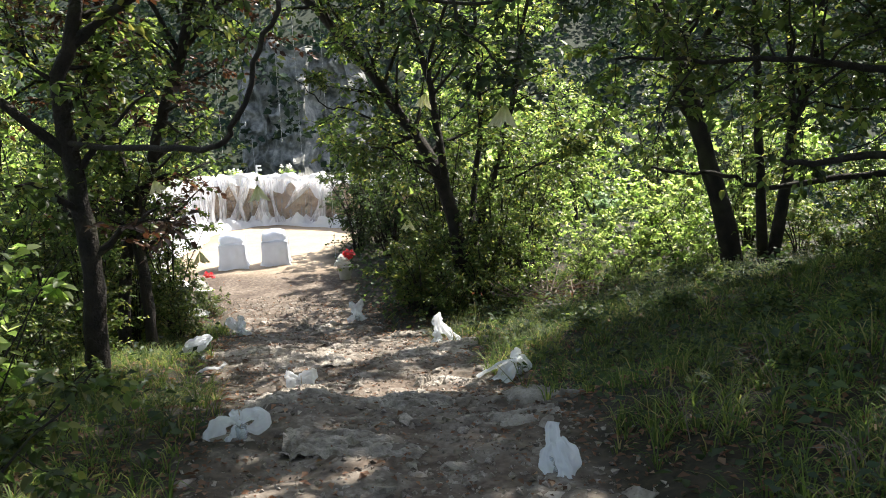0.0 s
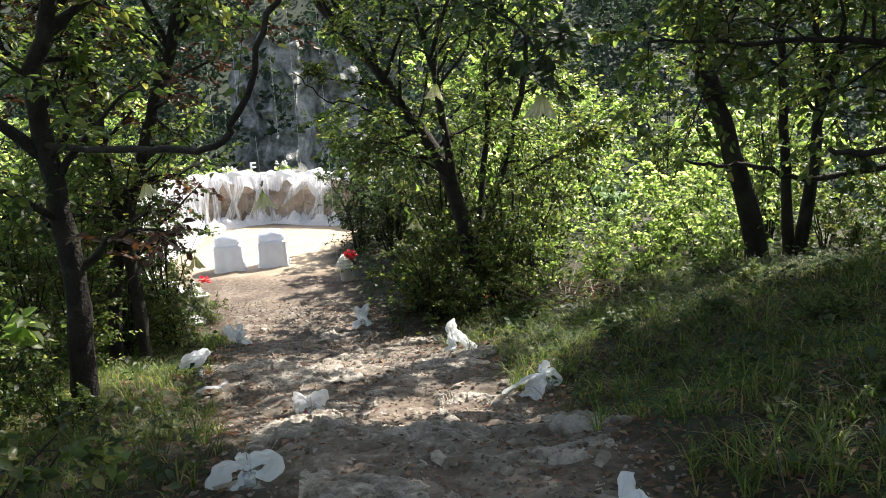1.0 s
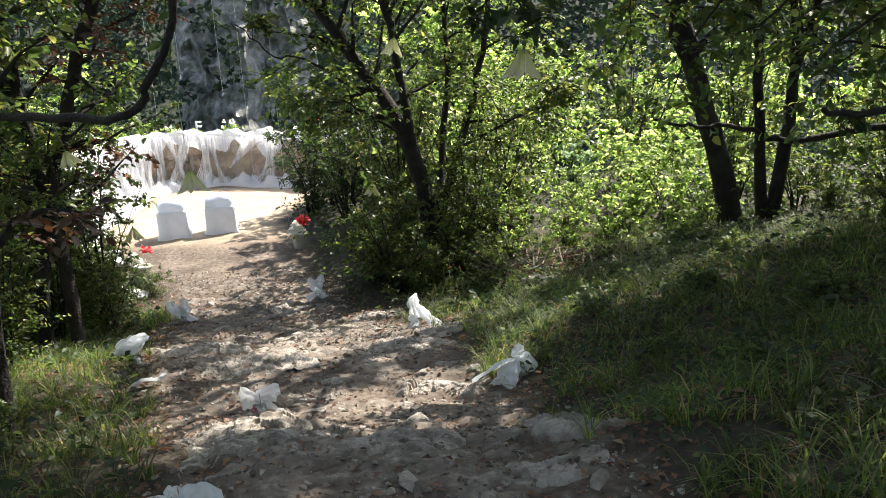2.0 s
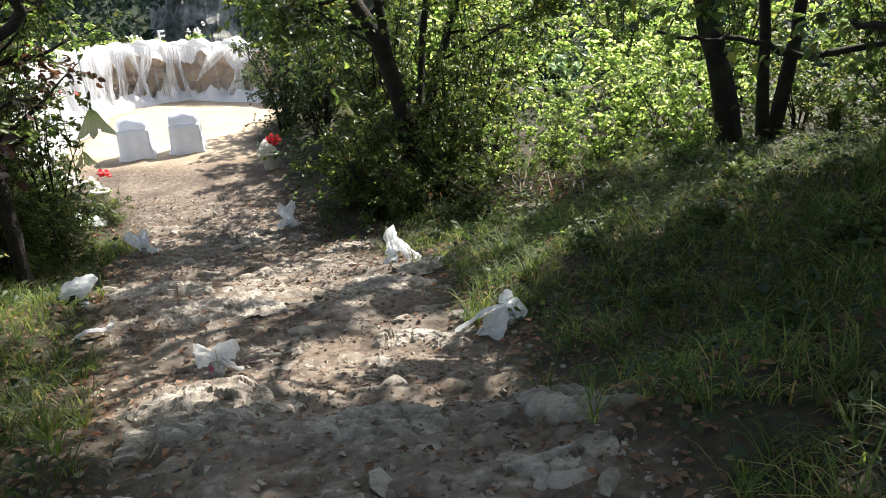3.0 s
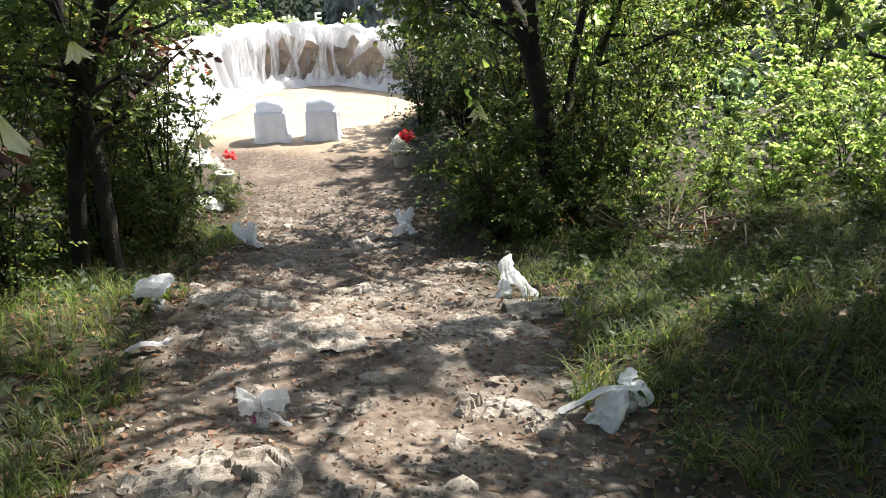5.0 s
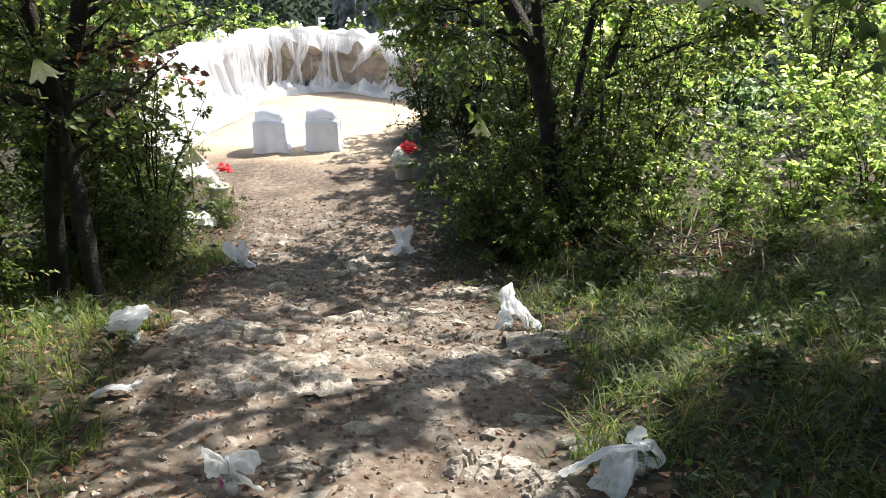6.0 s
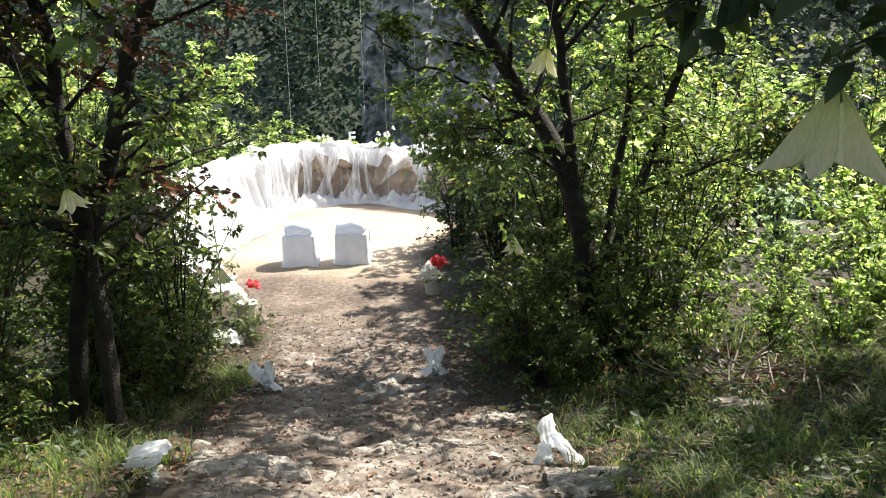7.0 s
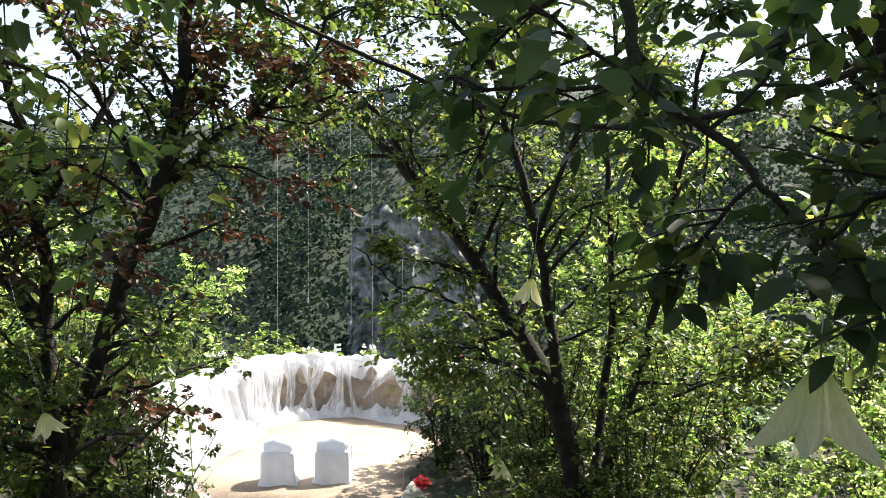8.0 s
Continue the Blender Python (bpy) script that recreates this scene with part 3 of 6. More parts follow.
# the multi-stemmed tree beside the path
foot = (-0.05, 11.1, -1.3)
tree("tree", foot, [
    ([foot, (-0.13, 11.14, -0.5), (-0.28, 11.25, 0.2), (-0.55, 11.4, 0.75), (-0.86, 11.5, 1.19), (-1.2, 11.62, 1.74), (-1.68, 11.75, 2.33), (-2.3, 11.95, 3.0), (-3.2, 12.6, 3.7), (-4.0, 13.4, 4.3)], 0.115, 0.045, 1.3),
    ([(-0.24, 11.22, 0.05), (-0.34, 11.2, 1.0), (-0.46, 11.2, 1.77), (-0.68, 11.2, 2.66), (-0.85, 11.2, 3.4), (-1.0, 11.0, 4.6)], 0.062, 0.02, 1.1),
    ([(-0.02, 11.25, -0.9), (0.12, 11.7, 0.1), (0.24, 11.8, 1.2), (0.2, 11.9, 2.4), (0.3, 12, 3.8), (0.3, 12, 4.8)], 0.055, 0.015, 1.0),
    ([(0.02, 11.2, -0.7), (0.38, 11.5, 0.3), (0.62, 11.5, 1.05), (0.79, 11.5, 2.1), (1.1, 11.4, 3.6)], 0.062, 0.02, 0.75),
    ([(-1.2, 11.62, 1.74), (-1.0, 11.7, 2.6), (-1.1, 11.9, 3.6), (-0.9, 12, 4.8)], 0.05, 0.015, 1.6),
    ([(-1.68, 11.75, 2.33), (-2.0, 11.4, 3.0), (-2.6, 11.2, 3.6), (-3.0, 11.2, 4.3)], 0.035, 0.01, 1.0),
    ([(-0.85, 11.2, 3.4), (-1.3, 11.2, 3.9), (-1.8, 11.3, 4.4), (-2.2, 11.4, 4.9)], 0.03, 0.01, 1.7),
    ([(-0.46, 11.2, 1.77), (-0.1, 10.8, 2.6), (0.3, 10.4, 3.3), (0.7, 10.0, 3.9)], 0.03, 0.01, 0.8),
    ([(-0.3, 11.2, 0.3), (-0.7, 10.9, 0.6), (-1.0, 10.8, 0.8), (-1.3, 10.7, 0.75)], 0.02, 0.006, 0.7),
    ([(0.3, 11.5, 0.1), (0.8, 11.0, 0.4), (1.2, 10.7, 0.6), (1.6, 10.5, 0.6)], 0.02, 0.006, 0.8),
    ([(-0.6, 11.4, 0.85), (-0.95, 11.3, 0.95), (-1.35, 11.2, 1.25), (-1.75, 11.1, 1.35), (-2.1, 11.0, 1.7)], 0.022, 0.006, 0.25),
], "dark leaning multi-stemmed hornbeam shading the footpath", 11, count=23, reach=1.2, start=0.28, leaf=0.068, twigs=10, per_twig=10)

# the pair of trunks on the left verge
foot = (-3.2, 8.3, -1.05)
tree("tree", foot, [
    ([foot, (-3.2, 8.3, -0.4), (-3.24, 8.3, 0.2), (-3.3, 8.3, 0.65), (-3.33, 8.3, 1.2), (-3.37, 8.3, 1.66), (-3.43, 8.3, 2.2), (-3.7, 8.3, 2.9), (-3.8, 8.2, 4.2)], 0.063, 0.028, 1.2),
    ([(-3.52, 8.36, -1.08), (-3.46, 8.38, -0.4), (-3.32, 8.38, 0.2), (-3.12, 8.36, 0.65), (-2.88, 8.33, 1.27), (-2.62, 8.3, 1.89), (-2.47, 8.3, 2.43), (-2.36, 8.3, 3.1), (-2.2, 8.2, 4.4)], 0.07, 0.036, 1.2),
    ([(-3.36, 8.3, 1.9), (-3.1, 8.6, 2.6), (-2.95, 8.8, 3.4), (-3.0, 8.8, 4.2)], 0.03, 0.01, 0.3),
    ([(-2.62, 8.3, 1.9), (-2.9, 8.1, 2.6), (-3.2, 7.9, 3.2), (-3.5, 7.8, 3.8)], 0.028, 0.008, 0.4),
    ([(-3.35, 8.3, 1.1), (-3.7, 8.1, 1.7), (-4.2, 7.9, 2.2), (-4.6, 7.8, 2.9)], 0.045, 0.012, 1.0),
    ([(-2.62, 8.3, 1.9), (-2.3, 8.5, 2.3), (-1.9, 8.6, 2.6), (-1.5, 8.5, 3.1)], 0.035, 0.01, 0.8),
], "slender dark tree with two crossing trunks on the grassy verge", 12, count=31, reach=1.05, start=0.2, leaf=0.061, dry=0.3, twigs=10, per_twig=10)

# the nearer tree on the left, whose bough reaches over the path
foot = (-2.5, 5.7, -0.62)
tree("tree", foot, [
    ([foot, (-2.42, 5.6, -0.1), (-2.39, 5.6, 0.42), (-2.42, 5.6, 1.04), (-2.46, 5.6, 1.56), (-2.31, 5.6, 1.9), (-2.2, 5.6, 2.4), (-2.1, 5.4, 3.6)], 0.085, 0.03, 1.0),
    ([(-2.44, 5.6, 1.2), (-2.0, 5.2, 1.18), (-1.5, 4.75, 1.18), (-1.15, 4.45, 1.2), (-1.0, 4.35, 1.3), (-0.86, 4.3, 1.6), (-0.75, 4.3, 1.85), (-0.7, 4.35, 2.3)], 0.02, 0.01, 0),
    ([(-2.42, 5.6, 1.1), (-2.8, 5.5, 1.5), (-3.2, 5.4, 1.9), (-3.5, 5.2, 2.6)], 0.04, 0.012, 1.0),
    ([(-2.36, 5.6, 1.8), (-1.9, 5.7, 2.1), (-1.5, 5.6, 2.3), (-1.0, 5.5, 2.5)], 0.03, 0.008, 0.7),
], "thin dark tree with a bough arching over the path", 13, count=18, reach=0.9, start=0.28, leaf=0.066, dry=0.1, twigs=10, per_twig=10)

# trees on the right bank
foot = (3.25, 10.3, float(land(3.25, 10.3)) - 0.08)
tree("tree", foot, [
    ([foot, (3.14, 10.25, -0.35), (2.93, 10.2, 0.35), (2.7, 10.2, 1.1), (2.47, 10.2, 1.85), (2.2, 10.2, 2.8), (2.1, 10, 4.5), (2.0, 9.8, 5.6)], 0.145, 0.05, 1.2),
    ([(2.6, 10.2, 1.5), (3.0, 9.8, 2.4), (3.4, 9.4, 3.2), (3.7, 9, 4.2)], 0.05, 0.015, 1.0),
    ([(2.4, 10.2, 2.0), (1.9, 9.8, 2.7), (1.3, 9.3, 3.2), (0.8, 8.8, 3.6)], 0.05, 0.012, 0.35),
    ([(2.2, 10.2, 2.8), (1.2, 9.4, 4.0), (0.2, 8.8, 4.6), (-0.6, 8.4, 4.8)], 0.05, 0.012, 0.55),
    ([(2.2, 10.2, 2.8), (1.6, 9.9, 3.8), (0.9, 9.6, 4.4), (0.3, 9.2, 4.6)], 0.04, 0.012, 0.7),
    # six limbs above the view, added to throw shade on path and verge
    ([(2.1, 10.0, 4.5), (1.6, 9.0, 5.2), (1.0, 8.0, 5.4), (0.4, 7.1, 5.4)], 0.05, 0.012, 1.0),
    ([(2.1, 10.0, 4.4), (2.3, 9.0, 5.0), (2.3, 8.1, 5.3), (2.0, 7.3, 5.4)], 0.05, 0.012, 2.2),
    ([(2.3, 9.0, 5.0), (3.0, 8.6, 5.2), (3.5, 8.2, 5.1), (3.7, 7.6, 5.0)], 0.04, 0.012, 2.4),
    ([(1.2, 9.4, 4.0), (0.9, 8.6, 4.5), (0.6, 7.9, 4.7), (0.2, 7.2, 4.8)], 0.03, 0.01, 1.3),
    ([(2.0, 9.8, 5.5), (1.5, 8.6, 6.0), (1.2, 7.6, 6.1), (1.1, 6.6, 6.0)], 0.04, 0.012, 0.8),
    ([(2.3, 9.0, 5.0), (2.7, 8.2, 4.8), (2.8, 7.6, 4.4), (2.6, 7.0, 4.0)], 0.03, 0.01, 1.6),
], "stout dark leaning tree on the shaded bank", 14, count=16, reach=1.4, start=0.38, leaf=0.08)
foot = (3.72, 10.6, float(land(3.72, 10.6)) - 0.08)
tree("tree", foot, [
    ([foot, (3.64, 10.6, 0.22), (3.57, 10.6, 1.5), (3.5, 10.6, 2.3), (3.4, 10.6, 4.6)], 0.075, 0.025, 1.0),
    ([(3.8, 10.6, -0.9), (3.97, 10.6, 0.2), (4.02, 10.6, 0.85), (4.19, 10.6, 1.42), (4.3, 10.6, 2.2), (4.6, 10.5, 4.4)], 0.085, 0.025, 1.0),
    ([(4.02, 10.6, 0.85), (3.96, 10.6, 1.62), (3.9, 10.6, 2.2), (3.9, 10.8, 4.0)], 0.05, 0.02, 0.9),
], "forked pair of slim dark trunks on the bank", 15, count=13, reach=1.3, start=0.36, leaf=0.08)
# a tree at the side of the bank whose dead boughs reach across
foot = (5.7, 6.7, float(land(5.7, 6.7)) - 0.08)
tree("tree", foot, [
    ([foot, (5.65, 6.7, 0.9), (5.6, 6.7, 1.8), (5.5, 6.7, 3.0), (5.4, 6.8, 5.6)], 0.17, 0.05, 1.3),
    ([(5.65, 6.7, 0.95), (4.6, 7.4, 0.75), (3.9, 7.8, 0.58), (3.24, 8.1, 0.47), (2.77, 8.1, 0.44), (2.35, 8.1, 0.57), (2.0, 8.1, 0.6), (1.72, 8.1, 0.66)], 0.045, 0.012, 0),
    ([(5.65, 6.7, 1.0), (4.4, 7.0, 0.85), (3.6, 7.0, 0.8), (2.94, 7.0, 0.75), (2.5, 7.0, 0.76)], 0.06, 0.02, 0),
    ([(5.6, 6.7, 1.5), (4.4, 6.9, 1.4), (3.3, 7.0, 1.45), (2.5, 7.0, 1.56), (1.83, 7.0, 1.57), (1.22, 7.0, 1.63)], 0.05, 0.01, 1.5),
    ([(5.5, 6.7, 2.8), (4.3, 6.8, 2.9), (3.2, 6.6, 3.0), (2.2, 6.0, 3.3), (1.2, 5.4, 3.5)], 0.06, 0.012, 1.2),
    ([(5.5, 6.7, 2.6), (4.4, 7.4, 2.5), (3.4, 8.0, 2.8), (2.9, 8.3, 3.0), (2.0, 8.4, 3.3)], 0.06, 0.012, 1.0),
    ([(5.6, 6.7, 1.3), (4.6, 7.2, 1.05), (3.6, 7.6, 1.1), (2.8, 7.8, 1.25)], 0.03, 0.008, 1.2),
], "dark tree on the bank with bare horizontal boughs", 16, count=17, reach=1.35, start=0.28, leaf=0.08)
# the overhanging tree above the end of the walk
foot = (4.2, 5.4, float(land(4.2, 5.4)) - 0.08)
tree("tree", foot, [
    ([foot, (4.15, 5.4, 0.8), (4.1, 5.4, 2.0), (4.0, 5.4, 3.0), (3.8, 5.4, 4.6)], 0.07, 0.02, 0.8),
    ([(4.1, 5.4, 2.0), (2.6, 5.3, 2.5), (1.2, 5.2, 2.6), (0.5, 5.15, 2.4), (0.05, 5.1, 2.1), (0.02, 5.1, 1.85), (0.05, 5.1, 1.74), (0.16, 5.1, 1.66), (0.22, 5.07, 1.58), (0.26, 5.04, 1.5), (0.272, 5.02, 1.4)], 0.02, 0.003, 1.2),
    ([(4.0, 5.4, 2.9), (2.4, 6.4, 2.75), (0.8, 7.5, 2.2), (-0.28, 8.0, 2.24), (-1.03, 8.0, 2.56), (-1.9, 8.0, 2.99), (-2.4, 8.0, 3.2)], 0.024, 0.008, 0.8),
    ([(4.1, 5.4, 2.4), (2.8, 5.9, 2.9), (1.6, 6.3, 2.75), (0.8, 6.5, 2.5), (0.3, 6.6, 2.3)], 0.012, 0.004, 1.0),
    ([(4.1, 5.4, 2.2), (2.9, 5.7, 2.35), (1.9, 6.0, 2.3), (1.2, 6.2, 2.1), (0.8, 6.3, 1.9)], 0.012, 0.004, 0.7),
], "young broad-leaved tree with a bough hanging over the path", 17, count=9, reach=0.62, twigs=8, per_twig=7, start=0.35, leaf=0.06, wide=0.52, sway=0.009, mat=LEAF_BACKLIT)

# unseen high canopy added round the start of the walk, to lay shade on the bank
def shade_tree(x, y, seed, top, reach, lean):
    rng = np.random.default_rng(seed)
    g = float(land(x, y)) - 0.1
    limbs = [([(x, y, g), (x + 0.1, y, g + top * 0.35), (x + 0.2 * lean[0], y + 0.2 * lean[1], g + top * 0.6), (x + 0.5 * lean[0], y + 0.5 * lean[1], g + top)], 0.2, 0.06, 0.6)]
    for k in range(7):
        a = 2 * np.pi * (k + 0.5 * rng.random()) / 7
        d = np.array([np.cos(a), np.sin(a), 0]) * reach * (0.7 + 0.4 * rng.random()) + np.array([*lean, 0])
        z0 = g + top * (0.5 + 0.07 * k)
        b = np.array([x, y, z0])
        limbs.append(([b, b + d * 0.5 + [0, 0, 0.9], b + d + [0, 0, 1.3]], 0.07, 0.015, 1.0))
    return tree("tree", (x, y, g), limbs, "unseen tall tree with a dense crown added for shade", seed, leaf=0.2, reach=1.5, count=10, twigs=9, per_twig=9, start=0.2, simple=True, sway=0.04, wide=0.7, group="tall trees over the path")


for x, y, seed, top, reach, lean in (
        (7.4, 8.4, 31, 7.5, 2.9, (-1.4, 0)), (7.7, 10.9, 32, 8.0, 2.7, (-1.3, -0.2)), (5.6, 3.6, 33, 7.0, 2.8, (-1.0, 0.8)), (2.6, 0.6, 34, 7.2, 2.8, (0, 1.0)), (-3.2, 1.2, 35, 7.0, 2.8, (0.8, 1.0)),
        (-7.4, 4.2, 36, 7.0, 2.6, (0.4, 0.3)), (9.5, 5.5, 37, 8.0, 2.8, (0, 0)), (-1.5, -3.0, 38, 7.5, 3.0, (0, 0)), (5.0, -2.5, 39, 7.5, 3.0, (0, 0)), (-6.5, -1.0, 30, 7.5, 3.0, (0, 0)), (4.9, 6.6, 29, 7.6, 2.6, (-1.6, 0.6))):
    shade_tree(x, y, seed, top, reach, lean)

# ---- woodland behind: three trees and seven bushes, repeated ----
TREE_LABELS = "slender broad-leaved woodland tree with a bright airy crown"
stock = []
for k in range(3):
    rng = np.random.default_rng(40 + k)
    top = 4.6 + 0.7 * k
    limbs = [([(0, 0, -0.1), (0.1, 0.05, top * 0.3), (0.02, 0.2, top * 0.6), (0.2, 0.1, top)], 0.07, 0.015, 1.3)]
    for q in range(5):
        a = 2 * np.pi * (q + rng.random() * 0.7) / 5
        z0 = top * (0.2 + 0.1 * q)
        d = np.array([np.cos(a), np.sin(a), 0])
        limbs.append(([(0.06, 0.06, z0), d * 0.6 + [0, 0, z0 + 0.6], d * 1.3 + [0, 0, z0 + 1.3]], 0.035, 0.01, 0.8))
    t = tree("tree", (0, 0, 0), limbs, TREE_LABELS, 50 + k, leaf=0.11, reach=1.2, count=10, twigs=9, per_twig=6, start=0.15, mat=(LEAF_SUNLIT, LEAF_TREE, LEAF_SUNLIT)[k], wide=0.66, group="woodland trees")
    stock.append(t)
bushes = [
    shrub("dense dark-green bush beside the footpath", 60, 1.15, 0.75, 11, 0.058, LEAF_TREE, group="understorey bushes"),
    shrub("leafy green bush in the understorey", 61, 1.5, 0.9, 10, 0.065, LEAF_TREE, group="understorey bushes"),
    shrub("green bush with leaves coloured bright as if sunlit", 62, 2.0, 1.0, 8, 0.10, LEAF_SUNLIT, group="understorey bushes", twigs=6, per_twig=5, count=4, wide=0.68),
    shrub("tall thin thicket of green leafy stems", 63, 2.7, 0.75, 9, 0.066, LEAF_TREE, per_twig=7, twigs=6, count=9, group="understorey bushes", simple=True),
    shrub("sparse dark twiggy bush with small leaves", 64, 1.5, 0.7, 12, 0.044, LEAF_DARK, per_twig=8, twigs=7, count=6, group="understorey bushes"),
    shrub("bush with leaves coloured pale to stand for sun glints", 65, 0.9, 0.35, 6, 0.11, LEAF_GLINT, per_twig=5, twigs=4, count=4, group="understorey bushes", simple=True),
    shrub("low dark bramble mound on the shaded bank", 66, 0.34, 0.46, 9, 0.052, LEAF_TREE, per_twig=7, twigs=5, count=4, wide=0.7, group="bramble mounds"),
]
places_tree = [  # x, y, turn, scale, which
    (0.7, 15.6, 20, 0.95, 2), (-0.3, 14.3, 60, 0.7, 1), (7.4, 11.2, 15, 1.1, 1), (2.2, 21.5, 250, 0.75, 2), (6.5, 24.5, 320, 0.9, 0),
    (10.6, 12.6, 150, 1.1, 1), (2.4, 18.2, 120, 0.8, 0), (-0.5, 24.5, 220, 0.8, 0), (3.5, 27.5, 40, 1.0, 2), (9.5, 28.0, 130, 1.1, 0),
    (13.5, 26.0, 10, 1.2, 0), (5.9, 9.0, 230, 1.15, 1), (7.6, 6.6, 60, 1.2, 1), (5.6, 5.0, 340, 1.1, 1), (10.8, 9.4, 30, 1.2, 2),
    (-5.2, 9.6, 80, 0.8, 1), (-6.4, 7.4, 190, 0.95, 0), (-4.8, 6.4, 290, 0.8, 1), (-8.2, 9.8, 45, 1.0, 2), (-7.2, 12.2, 135, 0.85, 0), (-9.4, 13.6, 260, 1.0, 2),
    # (-3.9, 3.4) to (3.2, -2.4): unseen trees added for shade and closure
    (-10.5, 17.5, 25, 1.0, 0), (-9.5, 22.5, 100, 0.9, 2), (-13.5, 22.5, 160, 1.2, 0), (-3.9, 3.4, 70, 0.8, 1), (4.2, 1.6, 10, 1.0, 1), (-3.6, -2.0, 120, 1.0, 0), (3.2, -2.4, 240, 1.0, 1),
    (-13.0, 33.0, 40, 2.0, 1), (-15.6, 36.5, 130, 1.7, 0), (-17.6, 34.0, 250, 2.0, 1),
]
